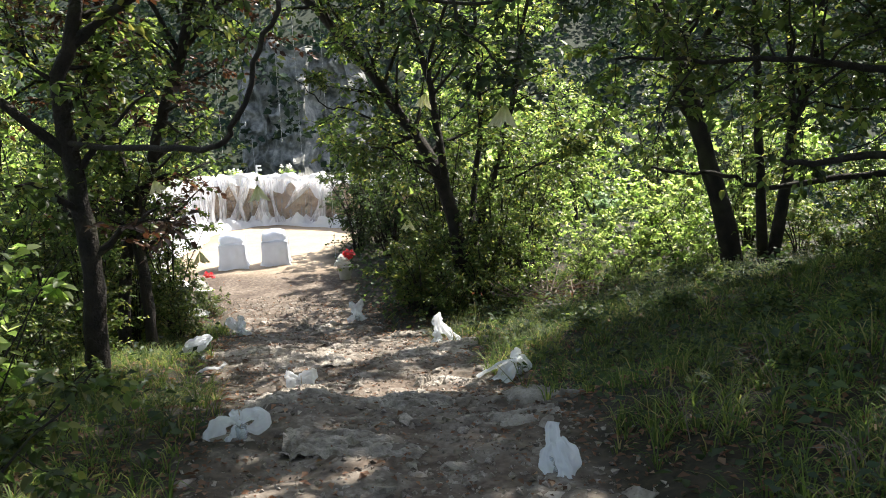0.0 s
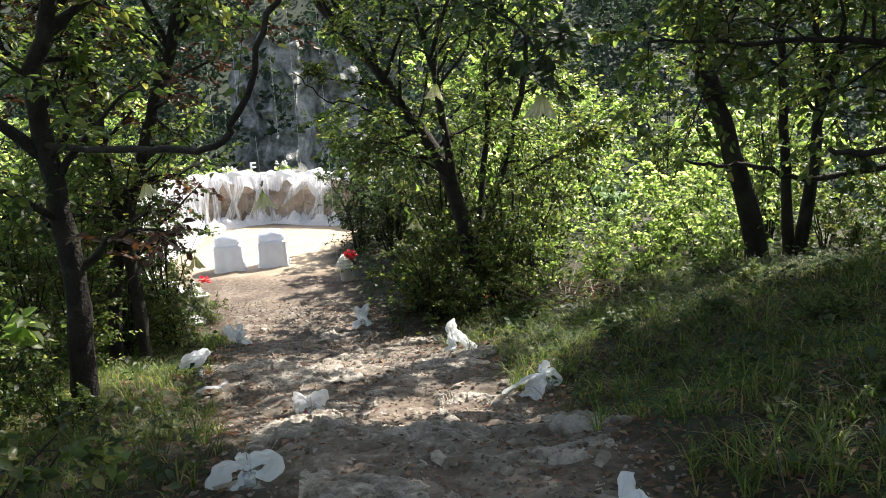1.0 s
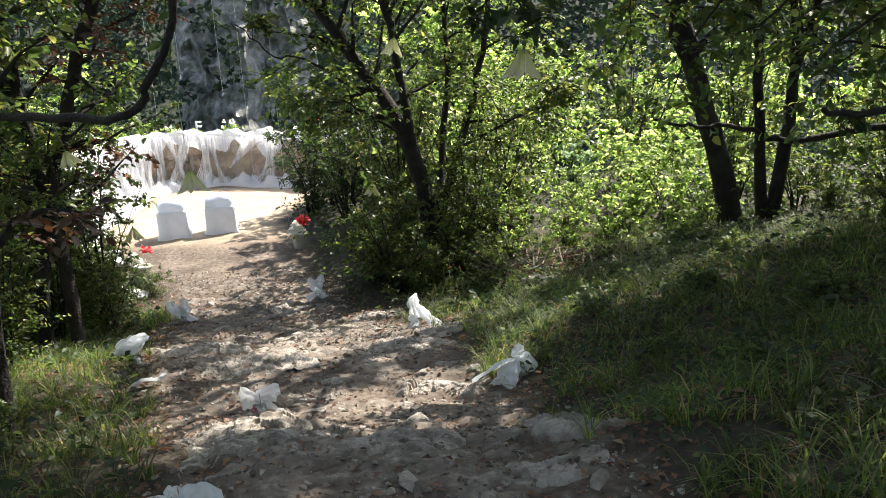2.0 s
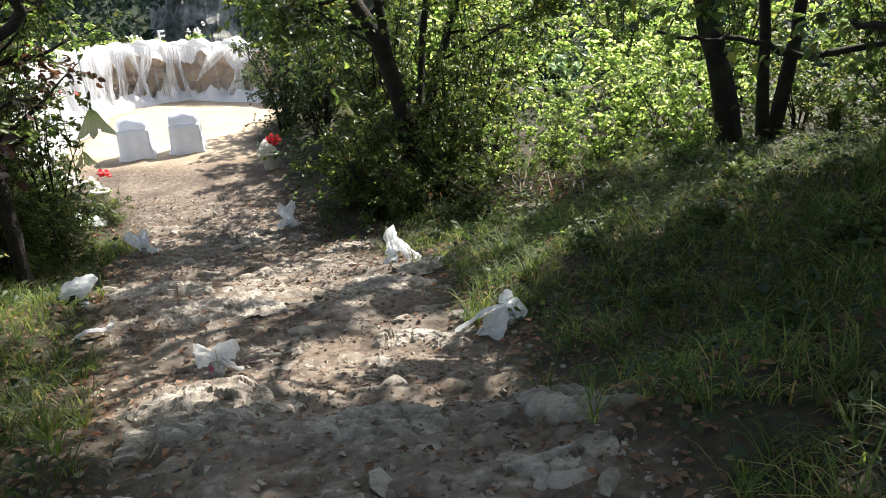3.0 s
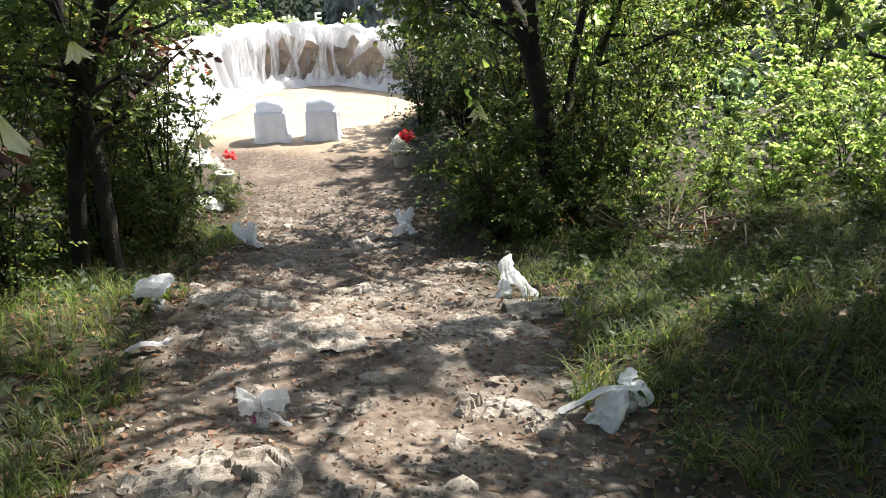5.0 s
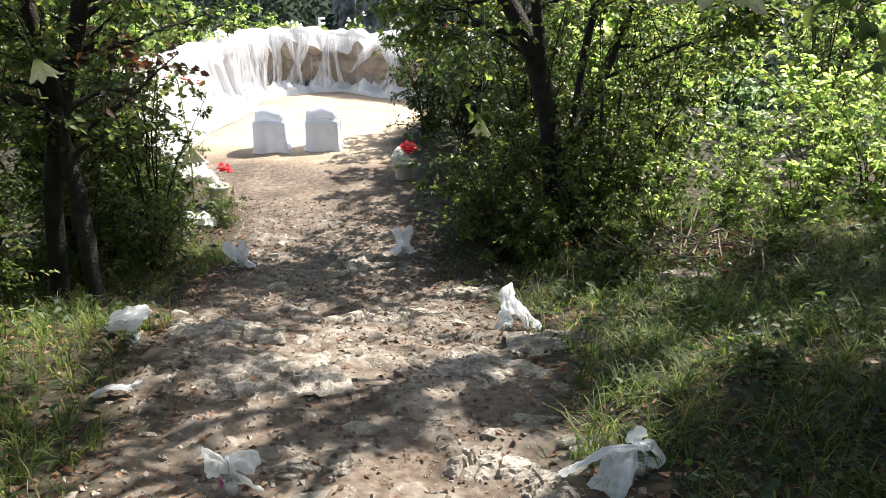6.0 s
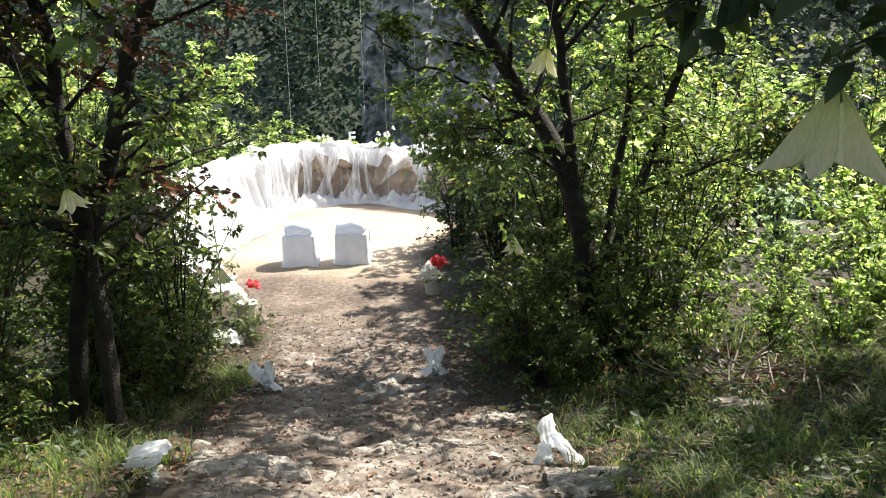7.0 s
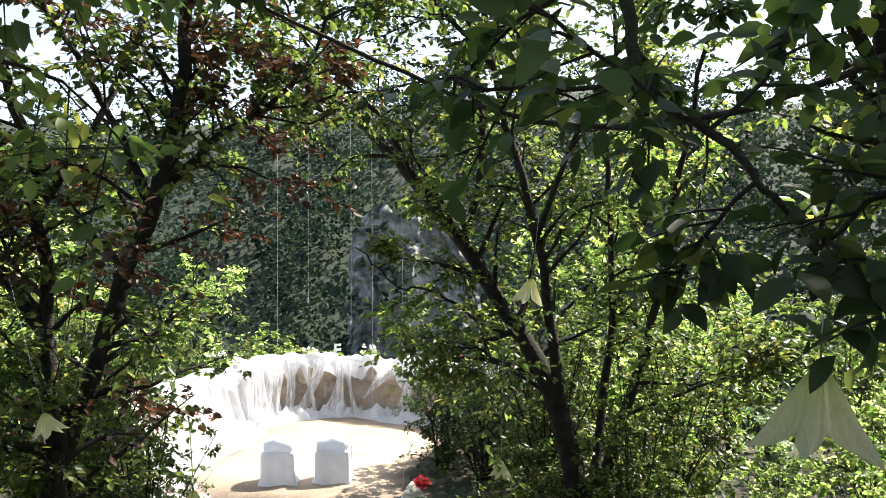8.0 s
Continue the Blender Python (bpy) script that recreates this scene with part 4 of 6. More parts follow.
places_bush = [
    (-0.55, 10.2, 0, 0.85, 0), (0.15, 10.5, 60, 0.95, 0), (-0.7, 11.2, 120, 0.85, 0), (-0.45, 12.1, 170, 0.85, 1), (-0.4, 12.4, 230, 1.05, 3), (0.6, 11.3, 300, 1.0, 1), (0.9, 12.6, 20, 0.95, 3), (-0.45, 13.6, 75, 0.9, 1), (-0.4, 13.1, 15, 0.8, 3),
    (-1.75, 16.0, 130, 1.15, 4), (-2.05, 15.2, 30, 1.0, 4), (-1.4, 14.7, 80, 1.1, 4), (-0.6, 15.2, 190, 1.1, 1), (0.6, 14.3, 250, 1.0, 2), (2.9, 13.0, 310, 0.75, 2), (4.2, 12.6, 95, 1.0, 3), (5.6, 11.2, 215, 1.1, 1),
    (0.2, 17.9, 275, 1.0, 2), (1.3, 17.0, 335, 1.15, 2), (3.6, 16.0, 50, 1.1, 3), (5.4, 15.2, 110, 1.2, 2), (7.2, 13.6, 170, 1.0, 3), (3.0, 19.4, 230, 1.2, 2), (6.0, 18.4, 290, 1.3, 2), (9.0, 17.0, 5, 1.2, 3), (2.65, 16.4, 0, 1.1, 5), (4.2, 15.0, 90, 0.6, 5), (0.9, 14.6, 210, 0.8, 2), (4.6, 17.6, 70, 1.2, 2), (7.6, 20.8, 30, 1.5, 2), (1.2, 18.8, 300, 1.1, 2), (8.8, 14.8, 250, 1.3, 2),
    (-3.75, 9.3, 65, 0.7, 1), (-4.1, 10.3, 125, 0.8, 0), (-4.5, 11.1, 185, 0.75, 3), (-4.2, 8.2, 245, 0.8, 3), (-4.9, 8.8, 305, 1.0, 2), (-3.9, 7.0, 30, 0.75, 0), (-3.4, 6.2, 90, 0.7, 1), (-5.3, 12.0, 150, 0.8, 3),
    (-4.0, 9.6, 10, 0.85, 3), (-3.65, 8.9, 80, 0.75, 3), (-3.75, 10.3, 200, 0.6, 1), (-3.5, 11.1, 120, 0.3, 1), (-4.3, 11.5, 260, 0.6, 1), (-4.7, 10.2, 330, 1.0, 3), (-3.3, 7.3, 110, 0.6, 3), (-3.7, 5.3, 60, 0.7, 2),
    (-4.6, 7.2, 210, 1.0, 1), (-6.2, 10.0, 270, 1.1, 2), (-7.4, 11.2, 330, 1.2, 2), (-7.2, 14.2, 15, 1.0, 1), (-7.6, 16.0, 80, 1.0, 2), (-7.8, 18.2, 140, 1.1, 1), (-6.0, 20.8, 200, 0.8, 2), (-7.4, 20.2, 20, 0.9, 2), (-2.0, 20.8, 260, 0.8, 2), (-2.6, 4.3, 320, 0.7, 1), (-1.75, 3.05, 20, 0.5, 2), (-2.3, 3.4, 140, 0.55, 2),
    (2.2, 10.9, 45, 0.55, 2), (2.8, 11.2, 130, 0.6, 2), (4.4, 10.4, 10, 0.6, 0), (3.1, 10.7, 200, 0.45, 2), (1.5, 10.8, 210, 0.45, 0), (4.4, 11.2, 300, 0.9, 1), (3.5, 11.6, 20, 0.6, 2), (5.0, 10.2, 160, 0.9, 1), (5.6, 9.6, 80, 0.6, 0), (4.6, 9.4, 250, 0.5, 1), (-1.6, 2.7, 100, 0.75, 1), (-3.3, 9.3, 220, 0.5, 1), (-3.6, 9.9, 300, 0.75, 3), (-1.3, 2.2, 200, 0.55, 0),
    (0.45, 9.85, 15, 0.5, 0), (0.85, 10.55, 85, 0.42, 2), (1.4, 10.3, 140, 0.3, 2), (1.9, 10.4, 230, 0.34, 2), (-0.2, 9.85, 200, 0.55, 0), (-0.75, 10.75, 260, 0.7, 1), (1.2, 12.7, 20, 0.6, 2), (2.7, 12.0, 80, 0.55, 2), (1.95, 12.6, 140, 0.32, 2), (2.3, 14.3, 200, 0.36, 2), (3.4, 14.6, 260, 0.7, 2), (1.7, 11.6, 320, 0.34, 2), (-2.42, 5.3, 30, 0.5, 0), (-2.8, 5.05, 150, 0.5, 1), (0.35, 10.95, 330, 0.7, 3), (2.65, 9.9, 65, 0.3, 2), (-2.9, 5.1, 30, 0.4, 2),
    (0.45, 9.2, 10, 0.7, 6), (1.6, 9.4, 130, 0.7, 6), (2.4, 9.2, 190, 0.8, 6), (0.8, 8.2, 310, 0.6, 6), (1.5, 8.3, 20, 0.7, 6), (2.3, 7.9, 80, 0.8, 6), (1.0, 7.1, 200, 0.6, 6), (1.7, 6.9, 260, 0.7, 6), (1.15, 6.0, 30, 0.55, 6), (2.1, 6.0, 90, 0.8, 6), (1.3, 5.0, 210, 0.55, 6), (2.2, 4.9, 270, 0.7, 6), (3.2, 6.4, 330, 0.9, 6), (3.4, 7.5, 40, 0.9, 6), (3.6, 8.6, 100, 0.9, 6), (3.2, 5.2, 220, 0.8, 6), (1.55, 4.2, 280, 0.55, 6), (3.0, 9.6, 50, 0.8, 6),
    (5.0, 8.6, 45, 0.9, 1), (6.8, 10.0, 100, 1.1, 0), (6.2, 6.4, 160, 1.0, 0), (8.0, 8.0, 220, 1.2, 1),
]
for stock_list, places in ((stock, places_tree), (bushes, places_bush)):
    used = set()
    for x, y, turn, s, k in places:
        m = put(x, y, -0.03, turn, s)
        if k in used:
            copy_thing(stock_list[k], m)
        else:
            used.add(k)
            stock_list[k].matrix_world = m


# ---- the far side of the valley ----
def cliff():
    """Grey crag with ledges; a weathered face turned to the valley."""
    heap = Heap()
    u, w = np.meshgrid(np.linspace(0, 1, 110), np.linspace(0, 1, 110))
    x = -17.2 + 9.8 * u
    top = 6.2 - 13 * (u - 0.45) ** 2 + 0.7 * np.sin(9 * u) + 0.25 * np.sin(23 * u)
    z = -13 + (top + 13) * w
    # a buttress that faces the light, and a deep recess under an overhang beside it
    recess = np.clip((u - 0.56) / 0.07, 0, 1)
    y = 57.5 + 9 * np.abs(u - 0.4) ** 1.6 + 2.2 * w + 3.2 * recess * (1 - 0.5 * w) - 2.4 * u
    p = np.stack([x, y, z], -1)
    ledges = np.abs(((z + 0.9 * bumps(p, 0.35, 6)) / 1.7) % 1 - 0.5)
    y = y + 1.8 * bumps(p * [1, 1, 0.5], 0.2, 4) + 1.3 * np.abs(bumps(p * [1.8, 1, 0.3], 0.5, 1)) + 0.5 * bumps(p * [1, 1, 1.6], 1.0, 9) + 0.25 * bumps(p, 2.6, 2) + 0.8 * ledges
    x = x + 0.5 * bumps(p, 0.6, 8)
    sheet(heap, np.stack([x, y, z], -1))
    return tagged(new("cliff", heap.mesh("cliff", CLIFF, False)), "grey limestone crag across the wooded valley", "cliff", kind="structure")


cliff()
rng = np.random.default_rng(71)
heap = Heap()
count = 620
fy = rng.uniform(40, 128, count)
fx = fy * rng.uniform(-0.8, 0.7, count)
keep = ~((fx / fy > -0.29) & (fx / fy < -0.145) & (fy < 60))
ledge = [(-16.6, 57.2, -1.0, 1.4), (-13.4, 57.0, 3.3, 1.0), (-12.6, 56.8, 1.4, 1.1), (-12.2, 56.6, -0.6, 1.0), (-16.2, 57.0, -4.5, 1.0), (-9.0, 57.2, -3.2, 1.2), (-8.2, 57.3, -6.0, 1.4), (-16.9, 57.5, -8.0, 1.5), (-15.8, 57.6, 4.6, 1.3), (-9.6, 58.5, 5.0, 1.4)]
clumps = [(x, y, float(land(x, y)) + 2.6, 2.2 + 2.4 * rng.random()) for x, y in zip(fx[keep], fy[keep])] + ledge
for x, y, z, r in clumps:
    n = int(42 * r)
    d = unit(rng.standard_normal((n, 3)))
    d[:, 2] = np.abs(d[:, 2]) - 0.25
    lobes = 1 + 0.35 * np.sin(5 * d[:, :1] + x) * np.sin(4 * d[:, 1:2] + y)
    at = np.array([x, y, z]) + d * r * lobes * (0.75 + 0.3 * rng.random((n, 1))) * [1, 1, 1.4]
    leaves(heap, at, d + 0.7 * rng.standard_normal((n, 3)), 0.35 + 0.4 * rng.random(n), rng, 0.85, True)
tagged(new("far_woods", heap.mesh("far_woods", FAR_HAZE_LEAF)), "wooded hillside across the valley", "woods", kind="stuff")


# ---- stones of the path ----
def stone_mesh(name, rng, points=13, squash=0.5, fine=0):
    bm = bmesh.new()
    for p in unit(rng.standard_normal((points, 3))) * [1, 0.8, squash] * (0.75 + 0.35 * rng.random((points, 1))):
        bm.verts.new(p)
    hull = bmesh.ops.convex_hull(bm, input=bm.verts)
    bmesh.ops.delete(bm, geom=list({g for g in hull["geom_interior"] if isinstance(g, bmesh.types.BMVert)}), context="VERTS")
    if fine:
        bmesh.ops.bevel(bm, geom=list(bm.edges), offset=0.05, segments=1, affect="EDGES")
        bmesh.ops.triangulate(bm, faces=list(bm.faces))
        bmesh.ops.subdivide_edges(bm, edges=list(bm.edges), cuts=fine, use_grid_fill=True)
        for v in bm.verts:
            v.co += v.normal * (0.16 * noise.noise(v.co * 2.1) + 0.07 * abs(noise.noise(v.co * 5)) + 0.03 * noise.noise(v.co * 13))
    me = bpy.data.meshes.new(name)
    bm.to_mesh(me)
    bm.free()
    me.materials.append(ROCK)
    return me


rng = np.random.default_rng(81)
stones = [stone_mesh("stone", rng, 13 + k % 4, 0.35 + 0.05 * (k % 5)) for k in range(12)]


def ledge_mesh(rng):
    """Cracked limestone: several angular blocks that broke from one bed."""
    out = Heap()
    for k in range(7):
        me = stone_mesh("block", rng, 22, 0.7, 1)
        v = np.empty(len(me.vertices) * 3)
        me.vertices.foreach_get("co", v)
        f = np.array([list(p.vertices) for p in me.polygons if len(p.vertices) == 3])
        bpy.data.meshes.remove(me)
        place = np.array([rng.uniform(-.62, .62), rng.uniform(-.55, .55), 0.0])
        place[2] = 0.3 * (1 - place[0] ** 2 - place[1] ** 2) + rng.uniform(-.12, .12)
        out.add(v.reshape(-1, 3) * rng.uniform(.35, .6, 3) * [1.1, 1, 1.1] + place, f)
    return out.mesh("rock", ROCK, False)


slabs = [ledge_mesh(rng) for k in range(7)]
SLABS = [  # x, y, long, across, thick, turn
    (-0.78, 5.2, .12, .1, .1, 12), (-0.7, 5.45, .09, .07, .08, 50), (-0.02, 6.85, .16, .1, .06, -8), (0.2, 6.6, .14, .09, .06, 20), (-0.97, 6.2, .13, .08, .09, 10), (-0.8, 6.26, .08, .06, .07, 60),
    (0.9, 9.0, .34, .2, .2, 10), (-1.75, 10.1, .24, .16, .12, 70), (-2.05, 10.15, .13, .1, .12, 20), (-1.45, 10.0, .22, .15, .1, 5), (0.12, 5.35, .12, .07, .05, 14), (-0.35, 5.7, .09, .05, .05, -18), (-2.35, 8.0, .14, .1, .07, 30), (0.05, 7.2, .1, .08, .05, 40), (0.3, 7.4, .13, .07, .05, -30), (-0.5, 6.75, .08, .07, .05, 15),
]
for k, (x, y, a, b, c, turn) in enumerate(SLABS):
    ob = new("rock", slabs[k % 7])
    ob.matrix_world = put(x, y, -0.015, turn) @ Matrix.Rotation(radians(4 * (k % 5) - 8), 4, "X") @ Matrix.Diagonal((a, b, c, 1))
    ob.parent = ground


def outcrop(x, y, a, b, c, turn, seed):
    """A weathered hump of bedrock, cracked into tilted plates, its rim under the soil."""
    u, w = np.meshgrid(np.linspace(-1, 1, 44), np.linspace(-1, 1, 32))
    g = np.stack([u * a, w * b, 0 * u], -1)
    rim = 1 + 0.4 * bumps(g, 3.0, seed) + 0.3 * bumps(g, 8, seed + 3)
    r = np.hypot(u, w) / rim
    body = np.clip(1.35 * (1 - r ** 2.5), -0.8, 1)
    q, dx, dy, deep = plates(u * a + seed, w * b, 0.15, seed)
    q2, dx2, dy2, deep2 = plates(u * a, w * b + seed, 0.055, seed + 1)
    z = c * body * (0.35 + 0.65 * q) + 0.5 * c * (dx * np.cos(40 * q) + dy * np.sin(40 * q)) * np.clip(body, 0, 1)
    z = z - 0.5 * c * (1 - deep) * np.clip(body, 0, 1) + 0.016 * (q2 + 0.7 * dx2 * np.cos(9 * q2) + 0.7 * dy2 * np.sin(9 * q2)) * deep2 ** 0.5
    z = z + 0.010 * bumps(g, 22, seed) + 0.008 * np.abs(bumps(g, 55, seed))
    h = Heap()
    sheet(h, np.stack([u * a * rim ** 0.5, w * b * rim ** 0.5, z], -1))
    ob = new("rock", h.mesh("rock", ROCK, False))
    ob.matrix_world = put(x, y, -0.015, turn)
    ob.parent = ground


for k, (x, y, a, b, c, turn) in enumerate((
        (-1.1, 5.28, .30, .22, .055, 25), (-1.0, 4.86, .26, .12, .05, 4), (-0.35, 4.82, .28, .12, .04, 4), (0.46, 4.84, .26, .12, .055, -6),
        (-0.5, 3.98, .34, .13, .035, -14), (0.3, 4.42, .2, .12, .035, 12), (-0.22, 6.42, .26, .13, .055, -8), (0.04, 6.24, .14, .09, .05, 20),
        (-1.42, 7.0, .36, .24, .04, 28), (-1.1, 8.5, .42, .12, .065, 10), (0.1, 7.95, .4, .2, .035, 5), (-0.35, 7.35, .34, .2, .03, -20), (-1.95, 7.75, .34, .12, .04, 8), (-0.6, 9.3, .34, .15, .04, 10))):
    outcrop(x, y, a, b, c, turn, 5 + 3 * k)
spots = []
while len(spots) < 270:
    x, y = rng.uniform(-3.0, 1.0), rng.uniform(3.2, 11)
    if float(on_path(x, y)) > -0.1:
        spots.append((x, y))
for x, y in spots:
    s = 0.025 + 0.08 * rng.random() ** 2.2
    ob = new("stone", stones[rng.integers(12)])
    ob.matrix_world = put(x, y, -0.18 * s, rng.uniform(0, 360)) @ Matrix.Rotation(rng.normal(0, 0.3), 4, "X") @ Matrix.Diagonal((s * 1.2, s, s * (0.8 + 0.5 * rng.random()), 1))
    ob.parent = ground
# loose grit, past counting
heap = Heap()
shapes = []
for me in [stone_mesh("grit", rng, 6, 0.6) for k in range(12)]:
    v = np.empty(len(me.vertices) * 3)
    me.vertices.foreach_get("co", v)
    shapes.append((v.reshape(-1, 3), np.array([list(p.vertices) for p in me.polygons if len(p.vertices) == 3])))
made = 0
while made < 13000:
    x, y = rng.uniform(-3.6, 1.4), 2.4 + 9.6 * rng.random() ** 1.2
    if float(on_path(x, y)) < rng.normal(0, 0.12):
        continue
    v, f = shapes[rng.integers(12)]
    s = 0.006 + 0.026 * rng.random() ** 2.6
    a = rng.uniform(0, 6.3)
    rot = np.array([[np.cos(a), -np.sin(a), 0], [np.sin(a), np.cos(a), 0], [0, 0, 1]])
    heap.add((v * s) @ rot.T + [x, y, float(ground_z(x, y)) + 0.1 * s], f)
    made += 1
tagged(new("gravel", heap.mesh("gravel", GRAVEL, False)), "loose pale limestone grit on the footpath", "gravel", kind="stuff")

# ---- leaf litter, grass and herbs ----
heap = Heap()
n = 36000
px, py = rng.uniform(-4.5, 3.5, n), 2.2 + 11 * rng.random(n) ** 1.15
d = on_path(px, py)
keep = rng.random(n) < np.clip(0.8 - 0.6 * d, 0.34, 0.9) * np.where(py > 11.5, 0.25, 1)
px, py = px[keep], py[keep]
at = np.stack([px, py, ground_z(px, py) + 0.006 + 0.01 * rng.random(len(px))], -1)
a = rng.uniform(0, 6.3, len(px))
leaves(heap, at, np.stack([np.cos(a), np.sin(a), 0.15 * rng.standard_normal(len(px))], -1), 0.014 + 0.04 * rng.random(len(px)) ** 2 + 0.012 * (on_path(px, py) < 0.1), rng, 0.6, True, 0.15, tilt=0.22)
tagged(new("fallen_leaves", heap.mesh("fallen_leaves", LITTER)), "dry brown fallen leaves on the ground", "leaf litter", kind="stuff")


def grass(name, label, x0, x1, y0, y1, tufts, length, lean, chance):
    """Arching blades in tufts."""
    heap = Heap()
    cx, cy = rng.uniform(x0, x1, tufts), rng.uniform(y0, y1, tufts)
    tall = np.array([noise.noise(Vector((x * 1.6, y * 1.6, 3))) for x, y in zip(cx, cy)])
    keep = rng.random(tufts) < chance(cx, cy, tall)
    cx, cy, tall = cx[keep], cy[keep], tall[keep]
    each = 12
    m = len(cx) * each
    a = rng.uniform(0, 6.3, m)
    spread = 0.035 * rng.random(m)
    px, py = np.repeat(cx, each) + spread * np.cos(a), np.repeat(cy, each) + spread * np.sin(a)
    h = length * np.repeat((0.6 + 0.8 * rng.random(len(cx))) * (1 + 0.7 * tall), each) * (0.5 + 0.7 * rng.random(m))
    a = a + 0.5 * rng.standard_normal(m)
    out = np.stack([np.cos(a), np.sin(a), np.zeros(m)], -1) * (h * lean * (0.25 + 0.9 * rng.random(m)))[:, None]
    base = np.stack([px, py, ground_z(px, py) - 0.01], -1)
    w = (0.0016 + 0.0024 * rng.random(m))[:, None]
    side = np.stack([-np.sin(a), np.cos(a), np.zeros(m)], -1) * w
    up = np.array([0, 0, 1.0]) * h[:, None]
    p1 = base + 0.18 * out + 0.42 * up
    p2 = base + 0.62 * out + 0.74 * up
    tip = base + 1.25 * out + 0.68 * up
    v = np.stack([base - side, base + side, p1 + side, p1 - side, p2 + 0.7 * side, p2 - 0.7 * side, tip], 1)
    b = np.arange(m)[:, None] * 7
    heap.add(v.reshape(-1, 3), np.concatenate([b + [0, 1, 2], b + [0, 2, 3], b + [3, 2, 4], b + [3, 4, 5], b + [5, 4, 6]]))
    return tagged(new(name, heap.mesh(name, GRASS)), label, "grass", kind="stuff")


grass("grass", "lush green grass on the left verge", -4.6, -0.9, 3.0, 10.4, 3000, 0.115, 1.15, lambda x, y, t: np.clip(-on_path(x, y) * 4 + 0.1 + 0.7 * t, 0, 1) * (x < -0.9))
grass("grass", "long shaded grass on the bank", -0.4, 5.0, 2.4, 11.5, 8200, 0.125, 1.25, lambda x, y, t: np.clip(-on_path(x, y) * 2.2 + 0.0 + 0.9 * t, 0, 0.85) * (x < 4.4) * (y > 2.2) * (x > -0.5))
heap = Heap()
n = 36000
px, py = rng.uniform(-7, 9, n), rng.uniform(2.5, 17, n)
d = on_path(px, py)
tuft = np.array([noise.noise(Vector((x * 1.7, y * 1.7, 9))) for x, y in zip(px, py)])
keep = (d < -0.05) & (rng.random(n) < np.clip(0.4 + 1.3 * tuft, 0, 1))
px, py, tuft = px[keep], py[keep], tuft[keep]
at = np.stack([px, py, land(px, py) + (0.03 + 0.22 * rng.random(len(px))) * (0.6 + np.clip(tuft, 0, 1))], -1)
a = rng.uniform(0, 6.3, len(px))
leaves(heap, at, np.stack([np.cos(a), np.sin(a), 0.25 * rng.standard_normal(len(px))], -1), 0.03 + 0.05 * rng.random(len(px)) + 0.012 * np.clip(py - 9, 0, 4), rng, 0.6, True)
n = 14000
px, py = rng.uniform(0.3, 5, n), rng.uniform(2.8, 10.5, n)
tuft = np.array([noise.noise(Vector((x * 2.3, y * 2.3, 5))) for x, y in zip(px, py)])
keep = (on_path(px, py) < -0.05) & (rng.random(n) < np.clip(0.5 + 1.2 * tuft, 0, 1))
px, py, tuft = px[keep], py[keep], tuft[keep]
a = rng.uniform(0, 6.3, len(px))
leaves(heap, np.stack([px, py, land(px, py) + 0.03 + 0.16 * rng.random(len(px)) * (0.5 + np.clip(tuft, 0, 1))], -1), np.stack([np.cos(a), np.sin(a), 0.3 * rng.standard_normal(len(px))], -1), 0.018 + 0.03 * rng.random(len(px)), rng, 0.65)
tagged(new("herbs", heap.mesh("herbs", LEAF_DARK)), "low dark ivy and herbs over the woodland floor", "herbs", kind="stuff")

# dry brushwood beside the big tree
brush = thing("brushwood_pile", put(1.05, 9.35), "heap of dry grey-brown twigs on the bank", "brushwood")
for k in range(44):
    a, s = rng.uniform(0, 6.3), rng.uniform(0.2, 0.5)
    p = np.array([rng.normal(0, 0.24), rng.normal(0, 0.14), 0.06 + 0.2 * rng.random()])
    q = p + s * np.array([np.cos(a), np.sin(a), rng.uniform(0, 0.7)])
    h = Heap()
    tube(h, spline([p, (p + q) / 2 + 0.025 * rng.standard_normal(3), q], 6), np.linspace(0.010, 0.003, 6), 4)
    part("twig", h, TWIG_DRY, brush)
h = Heap()
n = 260
at = rng.normal(0, 1, (n, 3)) * [0.4, 0.25, 0.05] + [0.15, 0, 0.16]
leaves(h, at, rng.standard_normal((n, 3)), 0.06, rng, 0.5, True)
part("dry_leaves", h, LEAF_DRY, brush, "withered brown leaves")




def dry_grass(x, y, count, tall, seed):
    """A clump of pale withered grass stalks, arching and crossing."""
    rng = np.random.default_rng(seed)
    ob = thing("dry_grass_clump", put(x, y), "pale withered grass stalks on the shaded bank", "dry grass", "dry grass clumps")
    h = Heap()
    for k in range(count):
        a, r = rng.uniform(0, 6.3), 0.09 * rng.random()
        p = np.array([r * np.cos(a), r * np.sin(a), -0.01])
        out = np.array([np.cos(a), np.sin(a), 0]) * tall * rng.uniform(0.3, 1.0)
        top = tall * rng.uniform(0.5, 1.1)
        tube(h, spline([p, p + 0.35 * out + [0, 0, 0.75 * top], p + out + [0, 0, top * rng.uniform(0.5, 1.0)]], 6), np.linspace(0.0022, 0.0009, 6), 3)
    part("stalk", h, TWIG_DRY, ob, "dry straw-coloured stalks", kind="stuff")
    return ob


dry_grass(1.12, 2.72, 46, 0.22, 1)
dry_grass(1.35, 3.1, 30, 0.2, 2)
dry_grass(0.98, 3.75, 5, 0.34, 3)
dry_grass(1.45, 4.05, 6, 0.28, 4)
dry_grass(-1.75, 5.6, 14, 0.24, 5)


